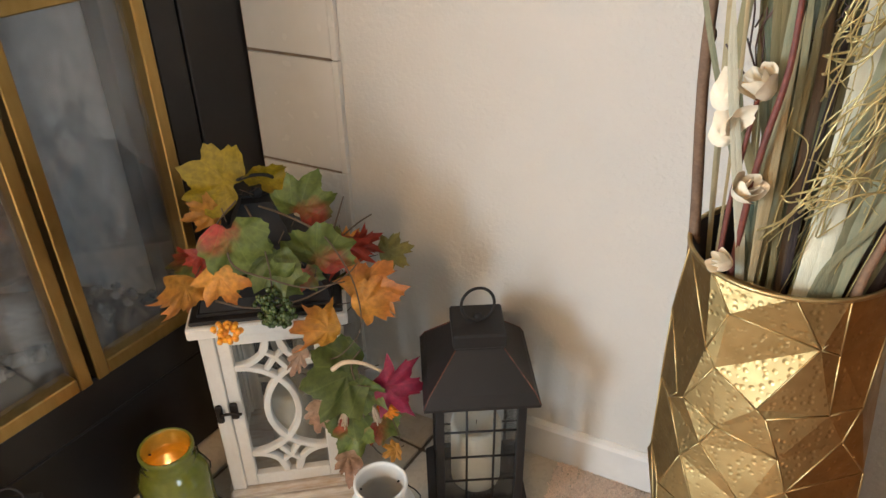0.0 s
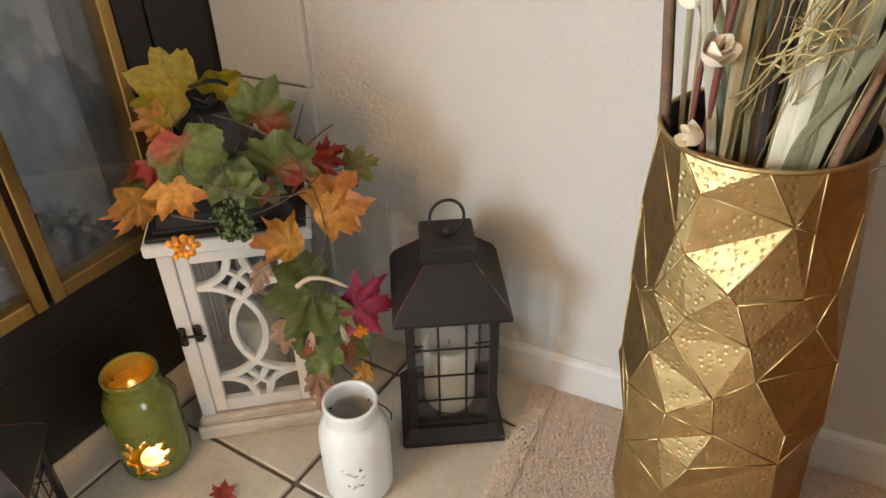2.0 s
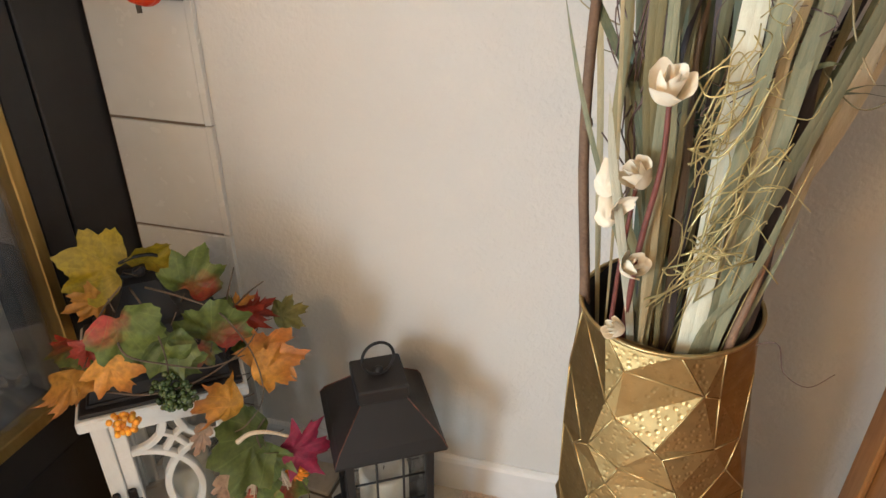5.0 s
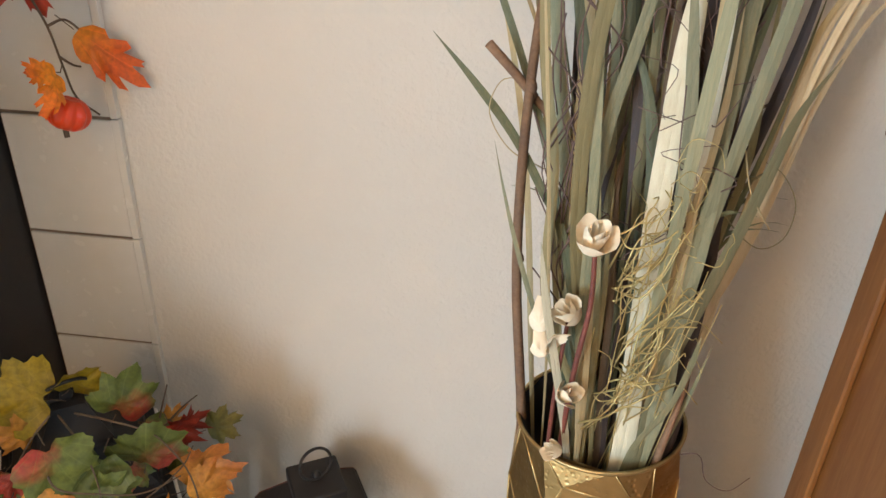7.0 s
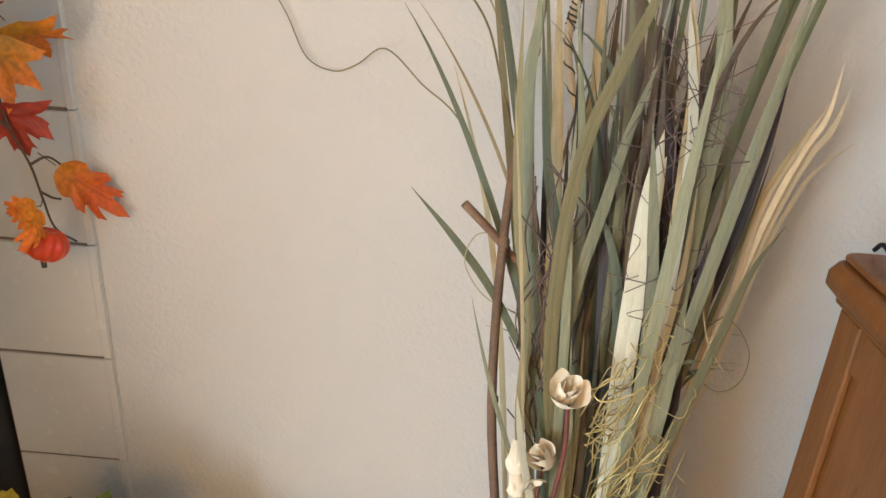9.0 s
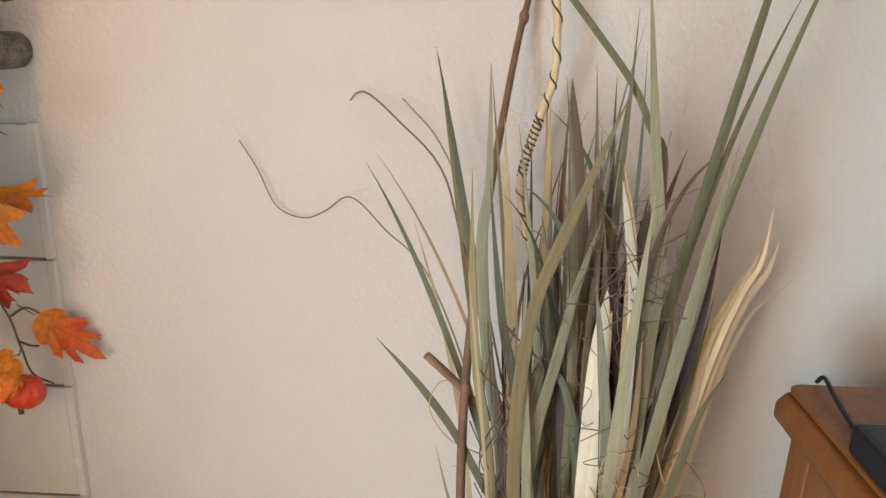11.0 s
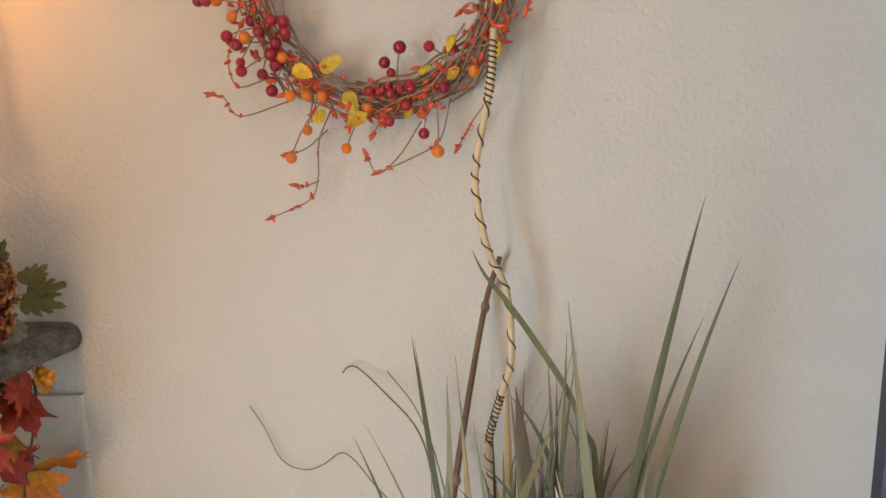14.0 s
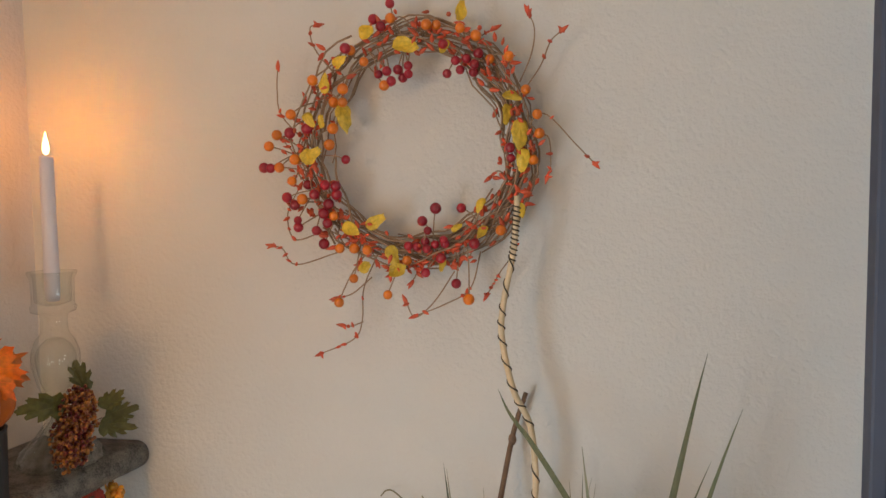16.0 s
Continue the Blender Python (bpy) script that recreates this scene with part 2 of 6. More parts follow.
def dimpled(m, scale, depth):
    """Adds rows of hammered dimples to a metal's relief."""
    N, L = m.node_tree.nodes, m.node_tree.links
    p = N["Principled BSDF"]
    tc, vo, mr, bp = (N.new("ShaderNode" + k) for k in ("TexCoord", "TexVoronoi", "MapRange", "Bump"))
    vo.inputs["Scale"].default_value, vo.inputs["Randomness"].default_value = scale, 0.6
    L.new(tc.outputs["Object"], vo.inputs["Vector"])
    mr.inputs["From Min"].default_value, mr.inputs["From Max"].default_value = 0.10, 0.42
    L.new(vo.outputs["Distance"], mr.inputs["Value"])
    bp.inputs["Strength"].default_value, bp.inputs["Distance"].default_value = 0.6, depth
    L.new(mr.outputs[0], bp.inputs["Height"])
    old = p.inputs["Normal"].links[0].from_socket
    L.new(old, bp.inputs["Normal"])
    L.new(bp.outputs[0], p.inputs["Normal"])


dimpled(GOLD, 135, 0.0008)
GOLDRIDGE = mat("gold_ridge", (0.58, 0.43, 0.21), (0.46, 0.33, 0.15), 0.42, 1.0, scale=20)
MUSTARD = blushed("mustard_leaf", (0.20, 0.132, 0.003), (0.255, 0.172, 0.004))
LEAFGREEN = blushed("green_leaf", (0.080, 0.100, 0.013), (0.115, 0.136, 0.022))
GREENRED = blushed("green_leaf_with_red_blush", (0.34, 0.035, 0.020), (0.112, 0.136, 0.022), 0.34, side=0.024)
LEAFORANGE = blushed("orange_leaf", (0.55, 0.24, 0.03), (0.42, 0.13, 0.02), 0.9)
LEAFAMBER = blushed("amber_leaf", (0.50, 0.22, 0.012), (0.48, 0.15, 0.02), 0.9)
AMBERLEAF = blushed("yellow_orange_leaf", (0.48, 0.20, 0.008), (0.62, 0.15, 0.006), 0.7)
FIREORANGE = blushed("bright_orange_leaf", (0.74, 0.22, 0.004), (0.72, 0.11, 0.004), 0.8)
DARKRED = blushed("dark_red_leaf", (0.31, 0.024, 0.010), (0.38, 0.036, 0.012))
MAGENTA = blushed("magenta_leaf", (0.15, 0.004, 0.022), (0.22, 0.008, 0.034), 0.6)
OLIVE = blushed("olive_leaf", (0.12, 0.11, 0.02), (0.17, 0.14, 0.025))
PEACH = blushed("faded_peach_leaf", (0.36, 0.22, 0.13), (0.30, 0.15, 0.085), 0.6)
YELLOWLEAF = blushed("small_yellow_leaf", (0.72, 0.46, 0.035), (0.80, 0.54, 0.07))
REDBERRY = mat("red_berry", (0.44, 0.014, 0.030), (0.32, 0.010, 0.020), 0.3, scale=60, per_object=0.25, coat=0.3)
ORANGEBERRY = mat("orange_berry", (0.84, 0.25, 0.014), (0.74, 0.16, 0.010), 0.3, scale=60, per_object=0.15, coat=0.3)
REDBUD = mat("red_bud", (0.70, 0.075, 0.028), (0.62, 0.13, 0.05), 0.5, scale=60, island=0.2)
GREENBERRY = mat("green_berry", (0.04, 0.06, 0.014), (0.075, 0.10, 0.028), 0.25, scale=60, island=0.35)
ORANGESEED = mat("orange_seed", (0.85, 0.40, 0.015), (0.75, 0.22, 0.03), 0.35, scale=60, island=0.3)
MIXSEED = mat("rust_seed", (0.42, 0.16, 0.03), (0.14, 0.011, 0.015), 0.35, scale=95, detail=1, mix=(0.46, 0.54), island=0.35)
PUMPKIN = mat("orange_pumpkin", (0.56, 0.125, 0.005), (0.46, 0.085, 0.004), 0.42, scale=14, bump=0.1)
REDPUMPKIN = mat("red_orange_pumpkin", (0.72, 0.045, 0.010), (0.66, 0.06, 0.010), 0.3, scale=30, bump=0.1)
STEM = mat("brown_stem", (0.10, 0.075, 0.05), None, 0.8, scale=60, bump=0.4)
HUSK = mat("cream_husk", (0.66, 0.52, 0.36), (0.56, 0.40, 0.26), 0.8, scale=60, bump=0.3, stretch=(1, 1, 0.2))
GRASS_ = dict(scale=9, bump=0.35, bump_scale=60, stretch=(30, 30, 0.6), per_object=0.2, mix=(0.3, 0.7))
SAGE = mat("sage_blade", (0.165, 0.178, 0.105), (0.29, 0.262, 0.155), 0.6, **GRASS_)
GREEN = mat("green_blade", (0.075, 0.105, 0.05), (0.18, 0.165, 0.08), 0.55, **GRASS_)
TEAL = mat("teal_blade", (0.075, 0.095, 0.058), (0.13, 0.140, 0.082), 0.55, **GRASS_)
TAN = mat("tan_blade", (0.50, 0.39, 0.215), (0.35, 0.265, 0.135), 0.65, **GRASS_)
OLIVEBLADE = mat("olive_blade", (0.25, 0.205, 0.095), (0.17, 0.14, 0.062), 0.6, **GRASS_)
STRAW = mat("pale_straw_blade", (0.66, 0.55, 0.37), (0.54, 0.43, 0.26), 0.65, **GRASS_)
CREAM = mat("cream_blade", (0.66, 0.64, 0.50), (0.57, 0.52, 0.38), 0.6, **GRASS_)
PURPLE = mat("dark_purple_blade", (0.04, 0.03, 0.032), (0.06, 0.043, 0.04), 0.55, **GRASS_)
UMBER = mat("dry_brown_blade", (0.14, 0.095, 0.06), (0.085, 0.058, 0.038), 0.65, **GRASS_)
TINSEL = mat("gold_raffia", (0.66, 0.54, 0.26), (0.48, 0.37, 0.15), 0.34, 0.6, scale=40)
FINETWIG = mat("fine_purple_twig", (0.17, 0.105, 0.09), (0.11, 0.068, 0.06), 0.75, scale=40)


# ---- building helpers ----
def part(name, bm, material, parent=None, label="", m=None, smooth=False):
    """Links a bmesh as one mesh object, under a thing where one is given."""
    me = bpy.data.meshes.new(name)
    bm.normal_update()
    bm.to_mesh(me)
    bm.free()
    for mm in (material if isinstance(material, (list, tuple)) else (material,)):
        me.materials.append(mm)
    if smooth:
        me.polygons.foreach_set("use_smooth", [True] * len(me.polygons))
    ob = new(name, me)
    if parent:
        ob.parent = parent
    if m is not None:
        ob.matrix_basis = m
    if label:
        ob["label"] = label
    return ob


def again(ob, parent, m, name=None):
    """One more object on the same mesh."""
    o = new(name or ob.name.split(".")[0], ob.data)
    o.parent = parent
    o.matrix_basis = m
    return o


def thing(name, m, label, category, group="", kind=""):
    ob = new(name)
    ob.empty_display_size = 0.05
    ob.matrix_basis = m
    return tagged(ob, label, category, group, kind)


def box(lo, hi, bevel=0.0, bm=None, seg=1):
    tmp = bmesh.new()
    bmesh.ops.create_cube(tmp, size=1)
    for v in tmp.verts:
        v.co = Vector([lo[i] + (v.co[i] + 0.5) * (hi[i] - lo[i]) for i in range(3)])
    if bevel:
        bmesh.ops.bevel(tmp, geom=tmp.edges[:], offset=bevel, segments=seg, affect="EDGES", profile=0.5)
    if bm is None:
        return tmp
    merge(bm, tmp)
    return bm


def merge(bm, tmp, m=None, index=None):
    base = {}
    for v in tmp.verts:
        base[v] = bm.verts.new(m @ v.co if m is not None else v.co)
    for f in tmp.faces:
        try:
            nf = bm.faces.new([base[v] for v in f.verts])
        except ValueError:
            continue
        nf.smooth = f.smooth
        nf.material_index = f.material_index if index is None else index
    tmp.free()
    return bm


def lathe(profile, seg=32, closed=False, bm=None):
    """A turned form from (radius, height) pairs."""
    bm = bm or bmesh.new()
    rings = []
    for r, z in profile:
        if r < 1e-5:
            rings.append([bm.verts.new((0, 0, z))])
        else:
            rings.append([bm.verts.new((r * math.cos(2 * math.pi * i / seg), r * math.sin(2 * math.pi * i / seg), z)) for i in range(seg)])
    pairs = list(zip(rings, rings[1:])) + ([(rings[-1], rings[0])] if closed else [])
    for a, b in pairs:
        for i in range(seg):
            j = (i + 1) % seg
            q = [a[i % len(a)], a[j % len(a)], b[j % len(b)], b[i % len(b)]]
            q = list(dict.fromkeys(q))
            if len(q) > 2:
                bm.faces.new(q).smooth = True
    return bm


def tube(points, radius, sides=6, bm=None, taper=1.0, index=0):
    """A round rod along points; radius may be a list."""
    bm = bm or bmesh.new()
    pts = [Vector(p) for p in points]
    n = len(pts)
    rad = radius if isinstance(radius, (list, tuple)) else [radius * (1 + (taper - 1) * i / max(1, n - 1)) for i in range(n)]
    up = Vector((0.13, 0.37, 0.92)).normalized()
    rings = []
    for i, p in enumerate(pts):
        d = (pts[min(n - 1, i + 1)] - pts[max(0, i - 1)])
        d = d.normalized() if d.length > 1e-9 else Vector((0, 0, 1))
        s = d.cross(up)
        if s.length < 1e-3:
            s = d.cross(Vector((1, 0, 0)))
        s.normalize()
        u = s.cross(d)
        up = u
        rings.append([bm.verts.new(p + rad[i] * (math.cos(2 * math.pi * k / sides) * s + math.sin(2 * math.pi * k / sides) * u)) for k in range(sides)])
    for a, b in zip(rings, rings[1:]):
        for k in range(sides):
            f = bm.faces.new((a[k], a[(k + 1) % sides], b[(k + 1) % sides], b[k]))
            f.smooth, f.material_index = True, index
    for r in (rings[0][::-1], rings[-1]):
        bm.faces.new(r).material_index = index
    return bm


def ring(radius, thick, seg=28, sides=8, bm=None):
    bm = bm or bmesh.new()
    rows = []
    for i in range(seg):
        a = 2 * math.pi * i / seg
        rows.append([bm.verts.new(((radius + thick * math.cos(b)) * math.cos(a), thick * math.sin(b), (radius + thick * math.cos(b)) * math.sin(a))) for b in (2 * math.pi * k / sides for k in range(sides))])
    for i in range(seg):
        for k in range(sides):
            f = bm.faces.new((rows[i][k], rows[i][(k + 1) % sides], rows[(i + 1) % seg][(k + 1) % sides], rows[(i + 1) % seg][k]))
            f.smooth = True
    return bm


def bezier(p0, p1, p2, n=12):
    p0, p1, p2 = Vector(p0), Vector(p1), Vector(p2)
    return [(1 - t) ** 2 * p0 + 2 * t * (1 - t) * p1 + t * t * p2 for t in (i / n for i in range(n + 1))]


def smooth_path(points, n=5):
    """A Catmull-Rom curve through the points."""
    p = [Vector(q) for q in points]
    p = [2 * p[0] - p[1]] + p + [2 * p[-1] - p[-2]]
    out = []
    for i in range(1, len(p) - 2):
        for j in range(n):
            t = j / n
            out.append(0.5 * (2 * p[i] + (p[i + 1] - p[i - 1]) * t + (2 * p[i - 1] - 5 * p[i] + 4 * p[i + 1] - p[i + 2]) * t * t + (3 * p[i] - p[i - 1] - 3 * p[i + 1] + p[i + 2]) * t ** 3))
    return out + [p[-2]]


def ball(r, u=10, v=7, squash=1.0):
    bm = bmesh.new()
    bmesh.ops.create_uvsphere(bm, u_segments=u, v_segments=v, radius=r)
    for w in bm.verts:
        w.co.z *= squash
    for f in bm.faces:
        f.smooth = True
    return bm


def prism(outline, z0, z1, bm=None):
    bm = bm or bmesh.new()
    a = [bm.verts.new((x, y, z0)) for x, y in outline]
    b = [bm.verts.new((x, y, z1)) for x, y in outline]
    n = len(outline)
    for i in range(n):
        bm.faces.new((a[i], a[(i + 1) % n], b[(i + 1) % n], b[i]))
    bm.faces.new(a[::-1]), bm.faces.new(b)
    return bm


# the hearth and the fireplace wall stand askew to the long wall
SKEW = math.degrees(math.atan(0.118))
FIRE = pose(0, 0, 0, 0, 0, -SKEW)

# ---- structure ----
def structure(name, bm, material, label, category="wall", m=None, smooth=False):
    return tagged(part(name, bm, material, None, "", m, smooth), label, category, "", "structure")


structure("wall_north", box((-0.2, 0, 0), (4.1, 0.12, 2.6)), WALL, "warm off-white painted wall with light orange-peel texture")
structure("wall_east", box((4.0, -2.85, 0), (4.12, 0, 2.6)), DIMWALL, "plain unseen wall, toned taupe to dim bounced light")
# unseen wall and opening, placed to suit window_daylight
bm = box((-2.0, -2.87, 0), (-1.22, -2.75, 2.6))
box((-1.22, -2.87, 0), (-0.36, -2.75, 0.28), 0, bm), box((-1.22, -2.87, 1.62), (-0.36, -2.75, 2.6), 0, bm), box((-0.36, -2.87, 0), (4.0, -2.75, 2.6), 0, bm)
structure("wall_south", bm, DIMWALL, "unseen wall toned to dim bounced light, with a window opening")
structure("wall_west", box((-2.12, -2.87, 0), (-2.0, -1.38, 2.6)), DIMWALL, "plain unseen wall, toned taupe to dim bounced light")
structure("ceiling", box((-2.12, -2.87, 2.6), (4.12, 0.12, 2.7)), CEIL, "white textured ceiling", "ceiling")
# fireplace wall, in the hearth's own directions (x out of the wall, y along it)
bm = box((-0.5, -1.46, 1.37), (-0.012, 0.0, 2.6))
box((-0.5, -1.46, 0), (-0.03, -1.42, 1.37), 0, bm)
box((-0.5, -1.42, 1.12), (-0.03, 0, 1.37), 0, bm), box((-0.5, -1.42, 0), (-0.46, 0, 1.12), 0, bm)
structure("wall_fireplace", bm, WALL, "off-white painted wall above the fireplace", m=FIRE)
structure("wall_return", box((-2.0, -1.50, 0), (-0.66, -1.38, 2.6)), DIMWALL, "plain unseen wall, toned taupe to dim bounced light")

# carpet, one sheet with short tufts where it is seen near
bm = bmesh.new()
bmesh.ops.create_grid(bm, x_segments=2, y_segments=2, size=1)
for v in bm.verts:
    v.co = Vector((1.0 + v.co.x * 3.1, -1.38 + v.co.y * 1.48, -0.0085))
floor = structure("floor", bm, CARPET, "beige cut-pile carpet", "carpet")

# hearth: grout bed with single tiles
HX, HY, TS = 0.383, -0.357, 0.305
structure("hearth_bed", box((-0.10, -1.5, -0.05), (0.672, 0.09, -0.006)), FGROUT, "dark brown grout between hearth tiles", "grout", FIRE)


def tile_mesh(w, h, t, bevel):
    return box((0, 0, -t), (w, h, 0), bevel)


hearth = bpy.data.objects["hearth_bed"]
for i in range(-2, 1):
    for j in range(-4, 2):
        x0, x1 = HX + i * TS + 0.004, HX + (i + 1) * TS - 0.004
        y0, y1 = HY + j * TS + 0.004, HY + (j + 1) * TS - 0.004
        x0, y1 = max(x0, -0.10), min(y1, 0.085)
        if y1 - y0 < 0.02:
            continue
        if x1 - x0 > 0.02:
            part("tile", box((x0, y0, -0.012), (x1, y1, 0.0), 0.0022), FTILE, hearth)

# wall tiles beside the fireplace: one column on the long wall, up to under the mantel
STRIP = 0.183
bed = structure("tile_backing", box((0.0, -0.006, 0.0), (STRIP - 0.004, 0.0, 1.360)), GROUT, "brown grout behind the wall tiles", "grout")
rows = [0.0, 0.126, 0.334, 0.542, 0.752, 0.956, 1.166, 1.368]
for a, b in zip(rows, rows[1:]):
    part("tile", box((0.004, -0.0105, a + 0.003), (STRIP, -0.003, b - 0.003), 0.0012), TILE, bed)
    part("edge_trim", box((STRIP + 0.0002, -0.0112, a + 0.001), (STRIP + 0.012, 0.0, b - 0.001), 0.0008), TILE, bed)

# baseboard
for name, x0, x1 in (("baseboard_1", STRIP + 0.013, 4.0),):
    prof = [(0, 0), (-0.013, 0), (-0.013, 0.074), (-0.010, 0.082), (-0.004, 0.086), (0, 0.086)]
    bm = bmesh.new()
    ends = [[bm.verts.new((x, y, z)) for y, z in prof] for x in (x0, x1)]
    for k in range(len(prof)):
        bm.faces.new((ends[0][k], ends[0][(k + 1) % 6], ends[1][(k + 1) % 6], ends[1][k]))
    bm.faces.new(ends[0][::-1]), bm.faces.new(ends[1])
    structure(name, bm, WHITE, "white painted baseboard", "baseboard")

# ---- fireplace ----
fireplace = thing("fireplace", FIRE, "black metal fireplace with brass-framed folding glass doors", "fireplace")
part("side_panel", box((-0.05, -0.134, 0.0), (0.0, -0.002, 1.12), 0.002), BLACK, fireplace)
part("side_strip", box((-0.05, -0.192, 0.0), (-0.003, -0.137, 1.12), 0.002), BLACK, fireplace)
part("side_panel", box((-0.05, -1.40, 0.0), (0.0, -1.21, 1.12), 0.002), BLACK, fireplace)
part("top_panel", box((-0.05, -1.208, 0.925), (-0.002, -0.194, 1.12), 0.002), BLACK, fireplace)
part("lower_panel", box((-0.05, -1.208, 0.216), (-0.004, -0.194, 0.302), 0.003), BLACK, fireplace)
part("kick_panel", box((-0.06, -1.208, 0.0), (-0.010, -0.194, 0.212), 0.004), BLACK, fireplace)
# firebox
part("back_panel", box((-0.45, -1.06, 0.30), (-0.42, -0.34, 0.93)), SOOT, fireplace, "grey sooty refractory panel")
for k, (z0, z1) in enumerate(((0.30, 0.438), (0.442, 0.588), (0.592, 0.738), (0.742, 0.93))):
    part("brick_course", box((-0.424, -1.05, z0), (-0.414, -0.35, z1), 0.002), SOOT, fireplace)
for y0, y1, x in ((-0.34, -0.20, 1), (-1.20, -1.06, -1)):
    bm = prism([(-0.42, y0 if x > 0 else y1), (-0.05, y1 if x > 0 else y0), (-0.05, (y1 + 0.01) if x > 0 else y0 - 0.01), (-0.44, (y0 + 0.01) if x > 0 else y1 - 0.01)], 0.30, 0.93)
    part("firebox_side", bm, SOOT, fireplace, "grey sooty refractory panel")
part("firebox_floor", box((-0.45, -1.2, 0.28), (-0.05, -0.2, 0.30)), DARKMETAL, fireplace)
part("firebox_roof", box((-0.45, -1.2, 0.93), (-0.05, -0.2, 0.95)), DARKMETAL, fireplace)
part("inner_jamb", box((-0.10, -0.238, 0.30), (-0.052, -0.198, 0.93), 0.002), DARKMETAL, fireplace)
part("inner_jamb", box((-0.10, -1.20, 0.30), (-0.052, -1.16, 0.93), 0.002), DARKMETAL, fireplace)
# four brass-framed panes
for a in (-0.449, -0.703, -0.957, -1.206):
    w = 0.248 if a > -1 else 0.244
    door = part("glass_door", box((-0.030, a + 0.004, 0.303), (-0.002 + 0.010, a + 0.026, 0.918), 0.002), BRASS, fireplace, "brass-framed glass door")
    part("stile", box((-0.030, a + w - 0.022, 0.303), (0.008, a + w, 0.918), 0.002), BRASS, door)
    part("rail", box((-0.029, a + 0.027, 0.303), (0.007, a + w - 0.023, 0.330), 0.002), BRASS, door)
    part("rail", box((-0.029, a + 0.027, 0.892), (0.007, a + w - 0.023, 0.918), 0.002), BRASS, door)
    pane = part("pane", box((-0.018, a + 0.024, 0.328), (-0.014, a + w - 0.020, 0.894)), FIREGLASS, door, "hazy clear glass, pale reflection put into a veil")
    pane.visible_shadow = False
# logs and embers
rng = random.Random(4)


def log_mesh(length, r, seed):
    g = random.Random(seed)
    pts = [(-length / 2 + length * i / 9, 0.012 * math.sin(i * 0.9 + seed), 0.01 * math.sin(i * 0.6 + seed)) for i in range(10)]
    bm = tube(pts, [r * (0.9 + 0.22 * g.random()) for _ in pts], 12)
    for v in bm.verts:
        v.co += 0.006 * noise.noise_vector(v.co * 24 + Vector((seed, 0, 0)))
    return bm


gas_logs = thing("gas_logs", FIRE, "grey-brown ceramic logs on a bed of embers in the firebox", "fire logs")
for k, (x, y, z, l, r, ry, rz) in enumerate(((-0.30, -0.62, 0.40, 0.62, 0.065, 0, 84), (-0.22, -0.60, 0.375, 0.42, 0.05, 6, 70), (-0.25, -0.45, 0.44, 0.30, 0.05, -28, 35), (-0.26, -0.78, 0.46, 0.36, 0.048, 20, 120), (-0.28, -0.56, 0.535, 0.34, 0.05, 8, 65))):
    part("log", log_mesh(l, r, k + 2), LOG, gas_logs, m=pose(x, y, z, 0, ry, rz))
bm = bmesh.new()
for k in range(260):
    s = rng.uniform(0.006, 0.017)
    tmp = bmesh.new()
    bmesh.ops.create_icosphere(tmp, subdivisions=1, radius=s)
    for v in tmp.verts:
        v.co *= rng.uniform(0.7, 1.25)
    merge(bm, tmp, pose(rng.uniform(-0.38, -0.09), rng.uniform(-1.1, -0.24), 0.30 + s * 0.6 + rng.uniform(0, 0.02), rng.uniform(0, 360), rng.uniform(0, 360), 0))
tagged(part("ember_bed", bm, EMBER, gas_logs, "grey ember stones"), kind="stuff")

# mantel slab with a rounded front edge, its end against the long wall
bm = bmesh.new()
prof = [(-0.012, 1.442), (0.175, 1.442)] + [(0.178 + 0.024 * math.sin(a), 1.466 - 0.024 * math.cos(a)) for a in (math.pi * i / 8 for i in range(9))] + [(-0.012, 1.490)]
cuts = [-1.46 + 0.02 * i for i in range(75)]
ends = []
for y in cuts:
    ends.append([bm.verts.new(Vector((x, min(y, 0.118 * x), z)) + (0.0022 * noise.noise_vector(Vector((x * 18, y * 18, z * 18))) if x > 0.1 else Vector())) for x, z in prof])
for e0, e1 in zip(ends, ends[1:]):
    for k in range(len(prof)):
        bm.faces.new((e0[k], e0[(k + 1) % len(prof)], e1[(k + 1) % len(prof)], e1[k])).smooth = True
bm.faces.new(ends[0][::-1]), bm.faces.new(ends[-1])
mantel = tagged(part("mantel_shelf", bm, STONE, None, "", FIRE), "grey-brown speckled stone mantel shelf with a rounded edge", "mantel")


